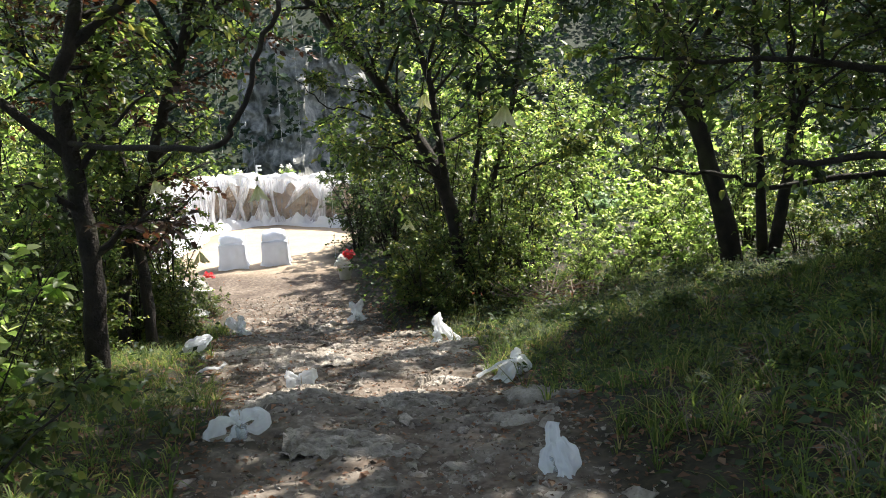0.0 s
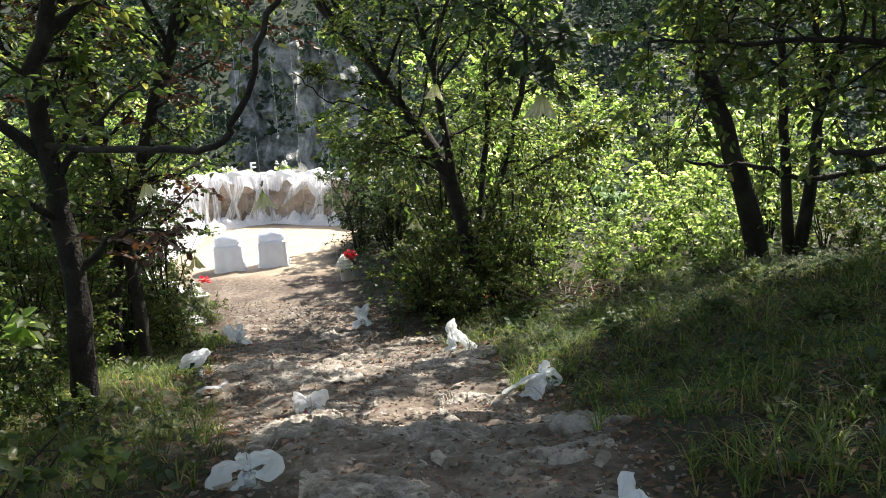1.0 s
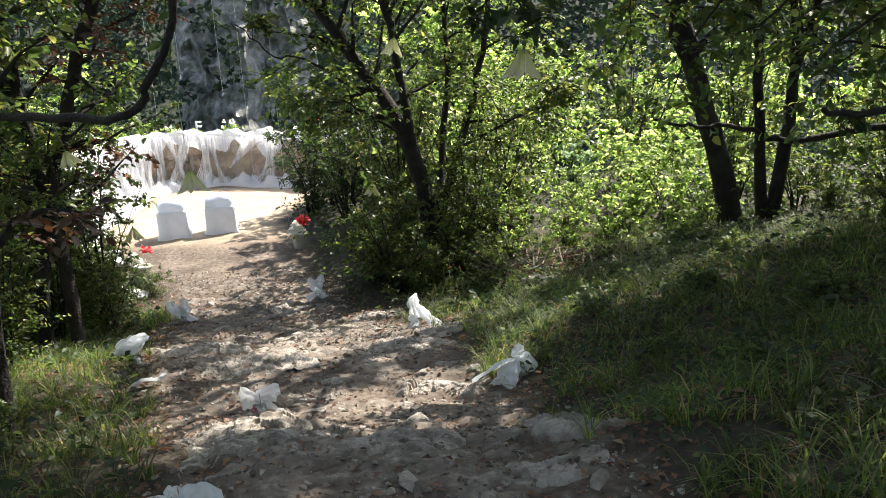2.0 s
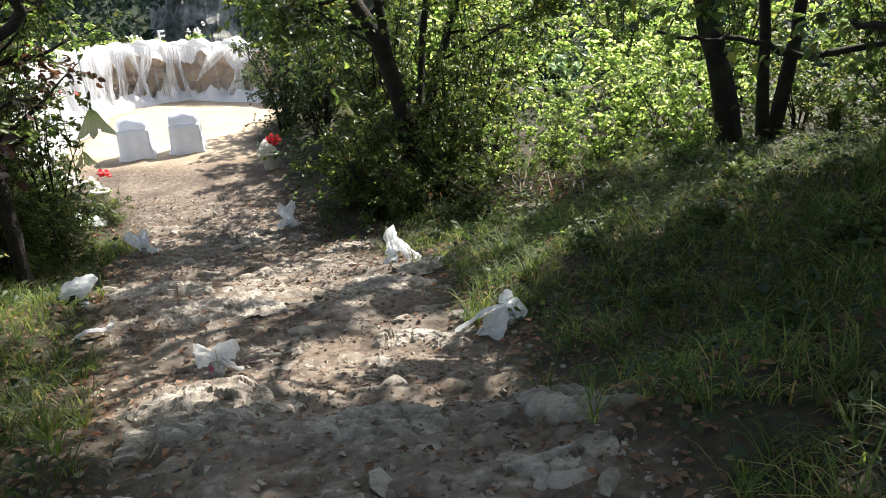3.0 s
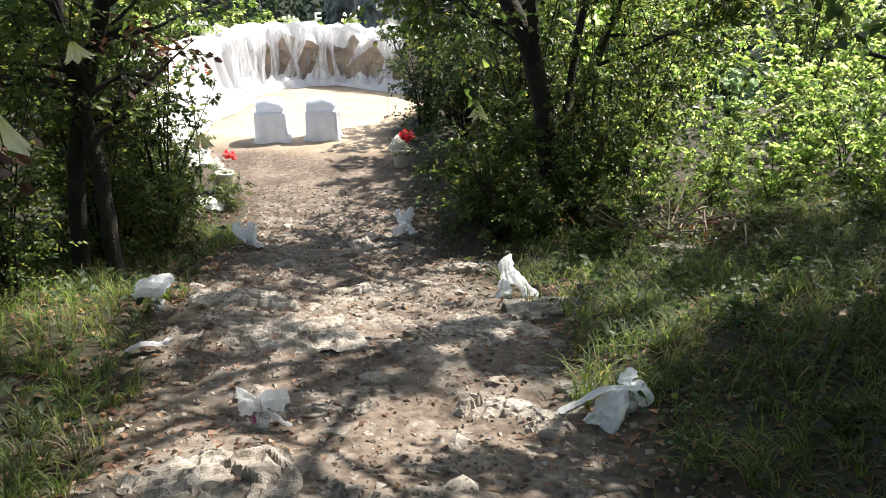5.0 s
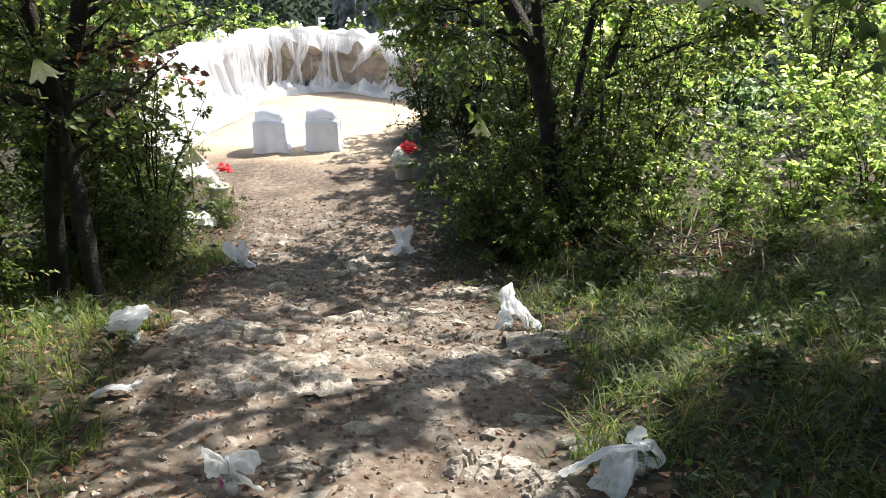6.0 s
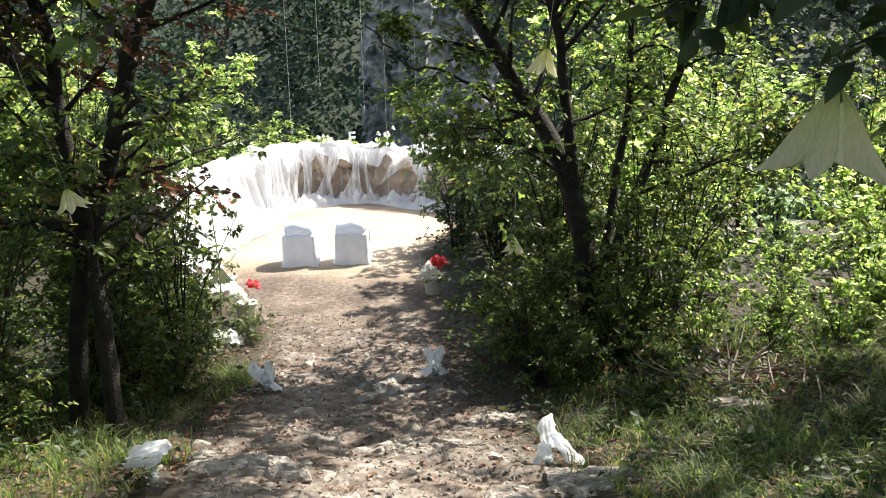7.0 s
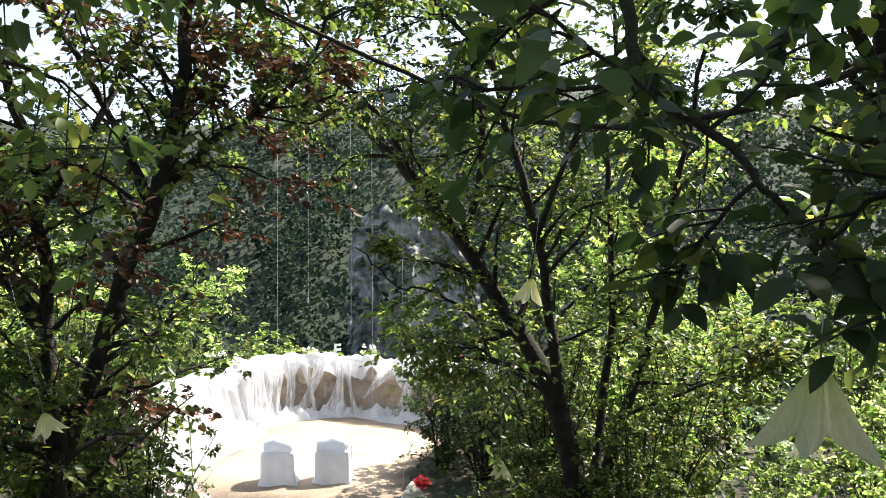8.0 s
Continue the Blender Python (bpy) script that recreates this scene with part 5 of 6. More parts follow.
# ---- the wedding things along the path ----
def ribbon(heap, points, widths, rng, turn=(0, 0, 1), puff=0.16, pleat=0.05, rows=26, cols=15):
    """A strip of net along a line, crumpled and loosely pleated."""
    line = spline(points, rows)
    w = np.interp(np.linspace(0, 1, rows), np.linspace(0, 1, len(widths)), widths)
    t = unit(np.gradient(line, axis=0))
    side = unit(np.cross(t, np.asarray(turn, float) + 1e-3))
    nor = np.cross(side, t)
    c = np.linspace(-1, 1, cols)
    u = np.linspace(0, 1, rows)[:, None]
    ph = rng.uniform(0, 6.3, 4)
    edge = 1 + 0.16 * np.sin(7 * u + ph[0]) * np.sign(c) + 0.09 * np.sin(19 * u + ph[1] + 2 * c)
    fold = pleat * (np.sin(6 * c + 3 * u + ph[2]) + 0.6 * np.sin(12 * c - 5 * u + ph[3]))
    lift = puff * (1 - c ** 2) + fold
    g = line[:, None] + side[:, None] * (w[:, None] * c * edge)[..., None] * 0.5 + nor[:, None] * (w[:, None] * lift)[..., None]
    crease = 0.010 * (0.5 - 2 * np.abs(bumps(g, 22, 7 * ph[0]))) + 0.005 * np.abs(bumps(g, 60, 5 * ph[1]))
    g = g + nor[:, None] * crease[..., None] + side[:, None] * (0.006 * bumps(g, 30, 3 * ph[2]))[..., None]
    sheet(heap, g)


BOWS = {  # each strip: points of its line, widths, face direction
    "butterfly": [([(.0, 0, .088), (-.03, -.005, .095), (-.06, -.005, .088), (-.088, 0, .085)], (.03, .085, .115, .085), (0, 1, .1)),
                  ([(0, 0, .085), (.03, -.005, .105), (.07, -.01, .12), (.108, -.005, .125)], (.03, .075, .09, .05), (0, 1, .1)),
                  ([(.02, -.01, .07), (.06, -.03, .05), (.12, -.04, .03)], (.03, .045, .03), (0, .8, .5)),
                  ([(-.02, -.012, .1), (0, -.015, .085), (.025, -.015, .07)], (.03, .05, .03), (0, 1, .2))],
    "moth": [([(0, 0, .09), (-.06, 0, .11), (-.12, -.01, .1), (-.16, -.03, .05), (-.19, -.05, .015)], (.03, .09, .11, .10, .05), (0, .8, .6)),
             ([(0, 0, .1), (.05, 0, .15), (.11, 0, .165), (.14, -.01, .12), (.09, -.02, .08), (.02, -.01, .08)], (.03, .08, .09, .09, .07, .03), (0, 1, .2)),
             ([(-.01, -.02, .09), (-.02, -.06, .05), (-.05, -.09, .02)], (.05, .09, .08), (0, .7, .7)),
             ([(0, 0, .1), (-.02, 0, .15), (-.05, 0, .175)], (.04, .07, .04), (0, 1, .2))],
    "cape": [([(0, 0, .11), (.005, 0, .14), (.02, 0, .165), (.032, 0, .185)], (.035, .05, .055, .03), (0, 1, .15)),
             ([(.05, 0, .1), (-.07, -.03, .09), (-.16, -.07, .055), (-.25, -.11, .02)], (.05, .085, .095, .085), (0, .6, 1)),
             ([(0, -.005, .11), (-.04, -.06, .075), (-.08, -.12, .03), (-.11, -.17, .006)], (.03, .08, .11, .13), (.3, .4, 1)),
             ([(.01, -.008, .105), (-.01, -.06, .06), (-.03, -.13, .02), (-.05, -.18, .01)], (.02, .04, .045, .035), (.3, .5, 1)),
             ([(0, 0, .11), (.05, -.005, .1), (.085, -.01, .065), (.065, -.02, .03)], (.035, .065, .07, .05), (0, 1, .2))],
    "lean": [([(0, 0, .09), (-.005, 0, .16), (-.005, 0, .22), (.01, 0, .275)], (.06, .085, .075, .01), (0, 1, .1)),
             ([(.015, 0, .17), (.06, -.01, .12), (.12, -.03, .07), (.17, -.04, .035)], (.05, .08, .09, .06), (.3, 1, .3)),
             ([(-.01, -.01, .12), (-.02, -.03, .07), (-.05, -.06, .03), (-.075, -.09, .014)], (.05, .08, .095, .085), (.2, .6, .8))],
    "cap": [([(-.105, 0, .068), (-.05, 0, .088), (0, 0, .1), (.05, 0, .118), (.09, 0, .14)], (.04, .08, .09, .09, .04), (0, .5, 1)),
            ([(-.09, .02, .07), (-.03, .03, .1), (.03, .03, .12), (.08, .02, .135)], (.05, .08, .08, .05), (0, .9, .4)),
            ([(-.1, -.03, .06), (-.04, -.04, .075), (.02, -.04, .085), (.06, -.03, .11)], (.03, .05, .055, .03), (0, .9, .5))],
    "hood": [([(0, 0, .05), (-.012, 0, .12), (-.01, 0, .18), (0, .01, .225)], (.08, .075, .06, .05), (0, 1, .1)),
             ([(.012, -.01, .16), (.035, -.02, .12), (.05, -.03, .06), (.042, -.04, .006)], (.04, .07, .075, .05), (.2, 1, .2)),
             ([(-.012, -.01, .14), (-.04, -.02, .1), (-.052, -.03, .05), (-.04, -.04, .01)], (.04, .06, .06, .03), (-.2, 1, .2)),
             ([(0, -.02, .15), (.008, -.05, .08), (.012, -.08, .01)], (.04, .055, .06), (0, .9, .3))],
    "twist": [([(0, 0, .05), (-.04, 0, .11), (-.085, 0, .155), (-.1, 0, .19)], (.06, .09, .085, .05), (0, 1, .1)),
              ([(0, 0, .05), (.01, 0, .12), (.025, 0, .17), (.05, 0, .19)], (.07, .09, .075, .03), (.2, 1, .1)),
              ([(0, 0, .06), (.05, -.02, .045), (.12, -.04, .03)], (.06, .08, .06), (0, .9, .4))],
    "ears": [([(0, 0, .06), (-.03, 0, .12), (-.045, 0, .17), (-.055, 0, .205)], (.06, .075, .065, .03), (0, 1, .1)),
             ([(0, 0, .06), (.015, 0, .13), (.035, 0, .18), (.055, 0, .225)], (.07, .085, .065, .025), (.2, 1, .1)),
             ([(0, -.01, .07), (-.05, -.03, .04), (-.1, -.04, .025)], (.05, .075, .06), (0, .8, .5)),
             ([(.01, 0, .08), (.045, -.01, .05), (.06, -.02, .015)], (.05, .07, .07), (.2, 1, .2))],
}


def bow(x, y, turn, kind, label, seed, s=1.0, stick=True, jar_at=(0, 0), bloom=False, lift=0.0):
    rng = np.random.default_rng(seed)
    ob = thing("bow_jar", put(x, y, 0.0, turn), label, "decoration", "bows along the path")
    jx, jy = jar_at
    h = Heap()
    lathe(h, [(0.001, 0.003), (.027, .003), (.029, .01), (.030, .080), (.0285, .082), (.0275, .079), (.0265, .011), (0.001, .008)], 18, (jx, jy, 0))
    jar = part("jar", closed(h.mesh("jar", GLASS)), GLASS, ob, "clear glass candle jar")
    h = Heap()
    lathe(h, [(0.001, .048), (.024, .047), (.024, .012), (0.001, .011)], 14, (jx, jy, 0))
    part("candle", closed(h.mesh("candle", WAX)), WAX, jar, "pale wax candle")
    if stick:
        h = Heap()
        tube(h, [(jx, jy, .04), (jx - .004, jy + .004, .155)], 0.0025, 5)
        part("stick", h, WOOD_STICK, jar)
    for k, (pts, widths, face) in enumerate(BOWS[kind]):
        h = Heap()
        ribbon(h, np.asarray(pts) * s + [0, 0, lift], [w * 1.12 * s for w in widths], rng, face)
        part("loop" if k < 2 else "tail", h, TULLE, ob)
    h = Heap()
    lathe(h, [(0.001, .108), (.008, .104), (.012, .096), (.009, .088), (0.001, .082)], 8, (0, -.012, 0))
    part("knot", h, TULLE, ob)
    if bloom:
        h = Heap()
        leaves(h, np.tile([-.022, -.03, .05], (7, 1)), rng.standard_normal((7, 3)) + [0, -.6, 0], 0.026, rng, 0.7)
        part("blossom", h, PETAL_PINK, ob, "small pink paper blossom")
    return ob


W = "white tulle bow on a glass jar"
bow(-1.07, 4.2, -6, "moth", W + " on the grass edge", 1, 0.85)
bow(0.37, 3.6, 10, "hood", W + ", gathered like a hood", 2, 0.95, False)
bow(-1.2, 6.03, 5, "butterfly", W + " on pale stones", 3, 1.2, jar_at=(.02, -.04), bloom=True)
bow(0.35, 6.45, 0, "cape", W + " with long trailing tails", 4, 1.12, False, (.035, -.03))
bow(-2.42, 7.45, 10, "cap", W + ", flattened like a cap", 5, 1.3, False, (.015, -.02), lift=0.03)
bow(-0.3, 8.35, 0, "lean", W + ", its loop standing upright", 6, 1.25, False)
bow(-2.74, 9.72, 0, "twist", W + ", twisted, by the verge", 7, 1.25, False)
bow(-1.42, 10.35, 0, "ears", W + " below the dark bush", 8, 1.25, False)
# a limp strip of pale cloth on the verge
h = Heap()
ribbon(h, [(-.13, -.03, .02), (-.05, 0, .045), (.04, .01, .035), (.1, .04, .06)], (.03, .055, .045, .05), np.random.default_rng(9), (0, .3, 1), 0.3, 0.12)
rag = tagged(new("cloth_scrap", h.mesh("cloth_scrap", RAG)), "limp grey-white scrap of cloth on the verge", "cloth")
rag.matrix_world = put(-2.04, 6.68, 0.0, 15)


# ---- hanging lilies ----
def lily(tip, size, seed, label, spread=1.0, thread=0.35, turn=0.0):
    """A flower hanging mouth down from the point tip."""
    rng = np.random.default_rng(seed)
    ob = thing("hanging_lily", pose(*tip, 4 * rng.standard_normal(), 4 * rng.standard_normal(), turn), label, "flower", "hanging lilies")
    for k in range(6):
        a = 2 * np.pi * k / 6 + 0.15 * rng.standard_normal()
        h = Heap()
        rows, cols = 18, 17
        u = np.linspace(0, 1, rows)[:, None]
        c = np.linspace(-1, 1, cols)[None, :]
        rad = size * (0.07 + 0.52 * u ** 0.75 + 0.05 * u ** 3 * spread) * (1.0 if k % 2 else 0.8)
        half = (0.52 + 0.04 * u) * np.clip(1 - (np.clip(u - 0.66, 0, 1) / 0.345) ** 2.2, 0.01, 1) ** 0.5
        ang = a + c * half
        rib = 0.17 * np.cos(np.pi * c) * (1 if k % 2 else 0.7) + 0.05 * np.cos(4 * np.pi * c + 0.6 * k) - 0.08 * np.abs(c) ** 2.5
        frill = 0.05 * np.sin(9 * u + 2.1 * k) * np.abs(c) ** 2 * np.sign(c) * u
        r = rad * (1 + rib * (0.4 + 1.1 * u) + frill)
        z = -size * (u - 0.13 * c ** 2 * u - 0.10 * u ** 6 * spread) + size * 0.02 * np.sin(11 * u + 3 * c + k) * u
        sheet(h, np.stack([r * np.cos(ang), r * np.sin(ang), np.broadcast_to(z, ang.shape)], -1))
        part("petal", h, PETAL, ob)
    h = Heap()
    lathe(h, [(0.001, size * .12), (size * .03, size * .1), (size * .055, size * .0), (size * .07, -size * .1), (size * .05, -size * .13)], 10)
    part("calyx", h, STEM, ob, "green calyx")
    h = Heap()
    tube(h, [(0, 0, size * .1), (.002, .002, size * .45)], size * 0.014, 5)
    part("stem", h, STEM, ob, "green stem")
    h = Heap()
    leaves(h, np.zeros((3, 3)) + [0, 0, size * .3], rng.standard_normal((3, 3)) + [0, 0, 1.2], size * .35, rng, 0.4)
    part("leaf", h, STEM, ob, "narrow green leaf")
    h = Heap()
    tube(h, [(0, 0, size * .4), (.001, 0, size * .45 + thread)], 0.0012, 4)
    part("thread", h, THREAD, ob, "thin hanging thread")
    return ob


L = "cream artificial lily hanging mouth-down"
lily((0.272, 5.02, 1.32), 0.124, 1, L + " from a low bough", 0.7, 0.02, 6)
lily((-0.97, 4.5, 0.99), 0.078, 2, L + " over the path edge", 0.8, 0.2, 40)
lily((-2.58, 7.26, 0.8), 0.12, 3, L + " by the dark trunk", 1.2, 0.6)
lily((-0.31, 8.0, 1.42), 0.13, 6, L + ", half closed, among branches", 0.1, 0.7)
lily((-0.7, 10.2, -0.05), 0.14, 7, L + " in the dark bush", 0.9, 0.9)
lily((-3.22, 10.0, -0.32), 0.16, 8, L + " beside the flower pot", 1.3, 0.6)


# ---- potted flowers ----
def rosette(mat, size, rng, n=16):
    """A full round bloom: cupped petals in widening whorls."""
    h = Heap()
    u, c = np.meshgrid(np.linspace(0, 1, 4), np.linspace(-1, 1, 4), indexing="ij")
    for k in range(n):
        w = (k + 0.5) / n
        a = 2.4 * k + 0.2 * rng.standard_normal()
        rad = size * (0.16 + 0.40 * w)
        open_up = 0.35 + 1.05 * w
        th = u * open_up + 0.25 * w * u ** 3
        ang = a + c * (1.0 - 0.3 * w) * np.sqrt(np.clip(1 - (u - 0.55) ** 2 * 1.6, 0.2, 1))
        r = rad * np.sin(th + 0.25) * (1 + 0.05 * rng.standard_normal(u.shape))
        z = size * (0.42 - 0.55 * w * 0.8) + rad * (1 - np.cos(th)) * (0.9 - 1.5 * w) + size * (0.16 - 0.18 * w) * u
        sheet(h, np.stack([r * np.cos(ang), r * np.sin(ang), z], -1))
    return h


def flower_pot(x, y, label, seed, reds, whites, pot=True):
    rng = np.random.default_rng(seed)
    ob = thing("flower_pot", put(x, y, 0.0), label, "flower pot")
    if pot:
        h = Heap()
        lathe(h, [(0.001, 0), (.085, 0), (.09, .01), (.115, .2), (.125, .205), (.125, .225), (.115, .225), (.105, .2), (0.001, .19)], 22)
        part("pot", h, POT_WHITE, ob, "white tapered pot")
    for n, mat, zc, size, cx, cy in ((reds, PETAL_RED, .37, .11, .05, .03), (whites, PETAL_WHITE, .30, .13, -.03, -.06)):
        for k in range(n):
            a = 2 * np.pi * k / max(n - 1, 1)
            c = np.array([cx + .072 * np.cos(a), cy + .06 * np.sin(a), zc + .02 * rng.standard_normal()]) if k else np.array([cx, cy, zc + .05])
            h = rosette(mat, size, rng, 20)
            h.v = [v + c for v in h.v]
            part("flower", h, mat, ob, "red bloom" if mat is PETAL_RED else "white bloom")
    h = Heap()
    a = rng.uniform(0, 6.3, 26)
    leaves(h, np.stack([.07 * np.cos(a), .07 * np.sin(a), np.full(26, .20)], -1), np.stack([np.cos(a), np.sin(a), rng.uniform(-.6, 0.6, 26)], -1), 0.09, rng, 0.5)
    part("foliage", h, LEAF_SUNLIT, ob, "green leaves")
    return ob


flower_pot(-1.97, 12.95, "white pot of red and white flowers on the bare earth", 1, 6, 7)
flower_pot(-3.82, 11.7, "white pot of red and white flowers under a bush", 2, 2, 8)


# ---- the pair of covered stools ----
def stool(x, y, turn, label, seed):
    rng = np.random.default_rng(seed)
    ob = thing("stool", put(x, y, 0.0, turn), label, "stool", "stools before the wall")
    n = 48
    a = np.linspace(0, 2 * np.pi, n + 1)
    sq = np.maximum(np.abs(np.cos(a)), np.abs(np.sin(a))) ** -0.93
    rows = []
    for z, half in ((0.005, .262), (.03, .248), (.08, .238), (.2, .230), (.36, .227), (.405, .226), (.42, .222), (.428, .2), (.428, .02)):
        fold = 0.012 * np.sin(9 * a + seed) * (1 - z / .5)
        r = (half + fold) * sq
        r = r + 0.010 * bumps(np.stack([np.cos(a) * 2, np.sin(a) * 2, 0 * a + 6 * z], -1), 2.2, seed)
        rows.append(np.stack([r * np.cos(a), r * np.sin(a), np.full(n + 1, z) + (0.01 * np.sin(5 * a + seed) if z < .02 else 0)], -1))
    h = Heap()
    sheet(h, np.array(rows))
    part("cover", h, COTTON, ob, "white floor-length fabric cover")
    rows = []
    for k, (z, half) in enumerate(((.43, .15), (.433, .19), (.47, .21), (.53, .205), (.575, .18), (.60, .12), (.612, .02))):
        r = half * sq ** 0.8 * (1 + 0.05 * np.sin(3 * a + 2 * seed + 0.4 * k) + 0.07 * bumps(np.stack([np.cos(a), np.sin(a), 0 * a + z * 4], -1), 2.6, seed + 3))
        rows.append(np.stack([r * np.cos(a), r * np.sin(a), np.full(n + 1, z) + 0.012 * np.sin(4 * a + seed)], -1))
    h = Heap()
    sheet(h, np.array(rows))
    part("cushion", h, COTTON, ob, "puffed white cushion")
    return ob


stool(-3.41, 14.36, 10, "stool under a white fabric cover with puffed cushion", 1)
stool(-4.11, 14.18, 12, "stool under a white cover with a slumped cushion", 2)


# ---- the draped stone wall ----
WALL_LINE = [(-0.2, 17.2), (-1.6, 17.9), (-3.2, 18.75), (-4.6, 19.2), (-5.8, 18.6), (-6.45, 17.2), (-6.5, 15.6), (-6.15, 14.2), (-5.55, 13.0)]
line = spline([(x, y, 0) for x, y in WALL_LINE], 120)
seg = np.concatenate([[0], np.cumsum(np.linalg.norm(np.diff(line, axis=0), axis=1))])
LONG = seg[-1]


def wall_at(s):
    """A point of the wall's inner face and the way into the clearing."""
    s = np.asarray(s, float)
    p = np.stack([np.interp(s, seg, line[:, k]) for k in range(3)], -1)
    q = np.stack([np.interp(s + 0.05, seg, line[:, k]) for k in range(3)], -1)
    o = np.stack([np.interp(s - 0.05, seg, line[:, k]) for k in range(3)], -1)
    t = unit(q - o)
    return p, np.stack([-t[..., 1], t[..., 0], 0 * t[..., 0]], -1)


FLOOR = -1.36


def wall_top(s):
    return 1.06 + 0.03 * np.sin(1.3 * s) + 0.05 * np.clip((s - 5) / 2, 0, 1) - 0.05 * np.clip(s - 6.5, 0, 6)


s = np.linspace(0, LONG, 100)
p, inn = wall_at(s)
h = Heap()
rows = []
for off, z in ((-.06, -0.3), (-.06, None), (-.42, None), (-.42, -0.8)):
    zz = FLOOR + (wall_top(s) - .03 if z is None else np.full_like(s, z))
    rows.append(np.stack([p[:, 0] + inn[:, 0] * off, p[:, 1] + inn[:, 1] * off, zz], -1))
sheet(h, np.array(rows))
stone_wall = tagged(new("wall_stone", h.mesh("wall_stone", WALL_ROCK)), "curved dry-stone parapet wall of brown rocks", "wall", kind="structure")
rng = np.random.default_rng(95)
blocks = [stone_mesh("stone", rng, 16, 0.8) for k in range(8)]
for me in blocks:
    me.materials.clear()
    me.materials.append(WALL_ROCK)
z = 0.0
row = 0
while z < 0.98:
    hgt = (0.36, 0.3, 0.27)[row % 3]
    s0 = -0.1 * row
    while s0 < LONG - 0.1:
        wid = rng.uniform(0.34, 0.68)
        q, d = wall_at(min(max(s0 + wid / 2, 0.05), LONG - 0.05))
        if z + hgt * 1.05 > float(wall_top(s0 + wid / 2)):
            s0 += wid
            continue
        ob = new("stone", blocks[rng.integers(8)])
        ob.matrix_world = Matrix.Translation((q[0] - d[0] * .05, q[1] - d[1] * .05, FLOOR + z + hgt / 2)) @ Matrix.Rotation(math.atan2(d[1], d[0]) - math.pi / 2, 4, "Z") @ Matrix.Rotation(rng.normal(0, .1), 4, "Y") @ Matrix.Diagonal((wid * .56, .19, hgt * .66, 1))
        ob.parent = stone_wall
        s0 += wid
    z += hgt * 0.93
    row += 1


def drape(name, label, s0, s1, mat, grid_fn, cols=60, rows=16):
    ss, uu = np.meshgrid(np.linspace(s0, s1, cols), np.linspace(0, 1, rows))
    q, d = wall_at(ss)
    off, zz = grid_fn(ss, uu)
    h = Heap()
    sheet(h, np.stack([q[..., 0] + d[..., 0] * off, q[..., 1] + d[..., 1] * off, FLOOR + zz], -1))
    return tagged(new(name, h.mesh(name, mat)), label, "drapery", kind="")


rng = np.random.default_rng(97)


def swag_top(ss, uu):
    """Bunched cloth over the coping: from behind, over the top, and a hand's width down the face."""
    top = wall_top(ss) + 0.035 + 0.025 * np.sin(7.3 * ss) + 0.02 * np.sin(17 * ss + 1)
    off = -0.5 + 0.72 * uu + 0.03 * np.sin(11 * ss + 6 * uu)
    drop = np.where(uu < 0.25, (0.25 - uu) * 1.2, np.where(uu > 0.72, (uu - 0.72) * (0.9 + 0.5 * np.sin(4.2 * ss) + 0.35 * np.sin(9.7 * ss + 2 * np.sin(3 * ss))), 0))
    puffy = 0.06 * np.sin(np.pi * uu) * (1 + 0.6 * np.sin(5.1 * ss + 3 * np.sin(1.9 * ss))) + 0.02 * np.sin(23 * ss + 9 * uu + 3 * np.sin(4 * ss))
    return off - 0.06 * (uu > 0.8), top + puffy - drop


drape("tulle_coping", "bunched white tulle laid over the wall top", 0.0, LONG, TULLE_DENSE, swag_top, 260, 14)


def sheer_face(ss, uu):
    z = wall_top(ss) * (1 - uu) + 0.02
    return 0.17 + 0.03 * np.sin(9 * ss + 5 * np.sin(2.1 * ss) + 3 * np.sin(5.3 * ss + uu)) * (0.4 + 0.6 * uu) + 0.05 * uu, z


drape("tulle_curtain", "sheer white tulle hanging over brown wall stones", 2.6, 7.2, TULLE_SHEER, sheer_face, 240, 14)


def full_face(ss, uu):
    z = wall_top(ss) * (1 - uu) + 0.02
    return 0.12 + (0.05 * np.sin(11 * ss + 3.5 * np.sin(1.7 * ss) + 2 * np.sin(4.1 * ss + 1.5 * uu)) + 0.02 * np.sin(37 * ss + 4 * uu + 5 * np.sin(3 * ss))) * (0.3 + 0.7 * uu) + 0.25 * uu ** 2, z


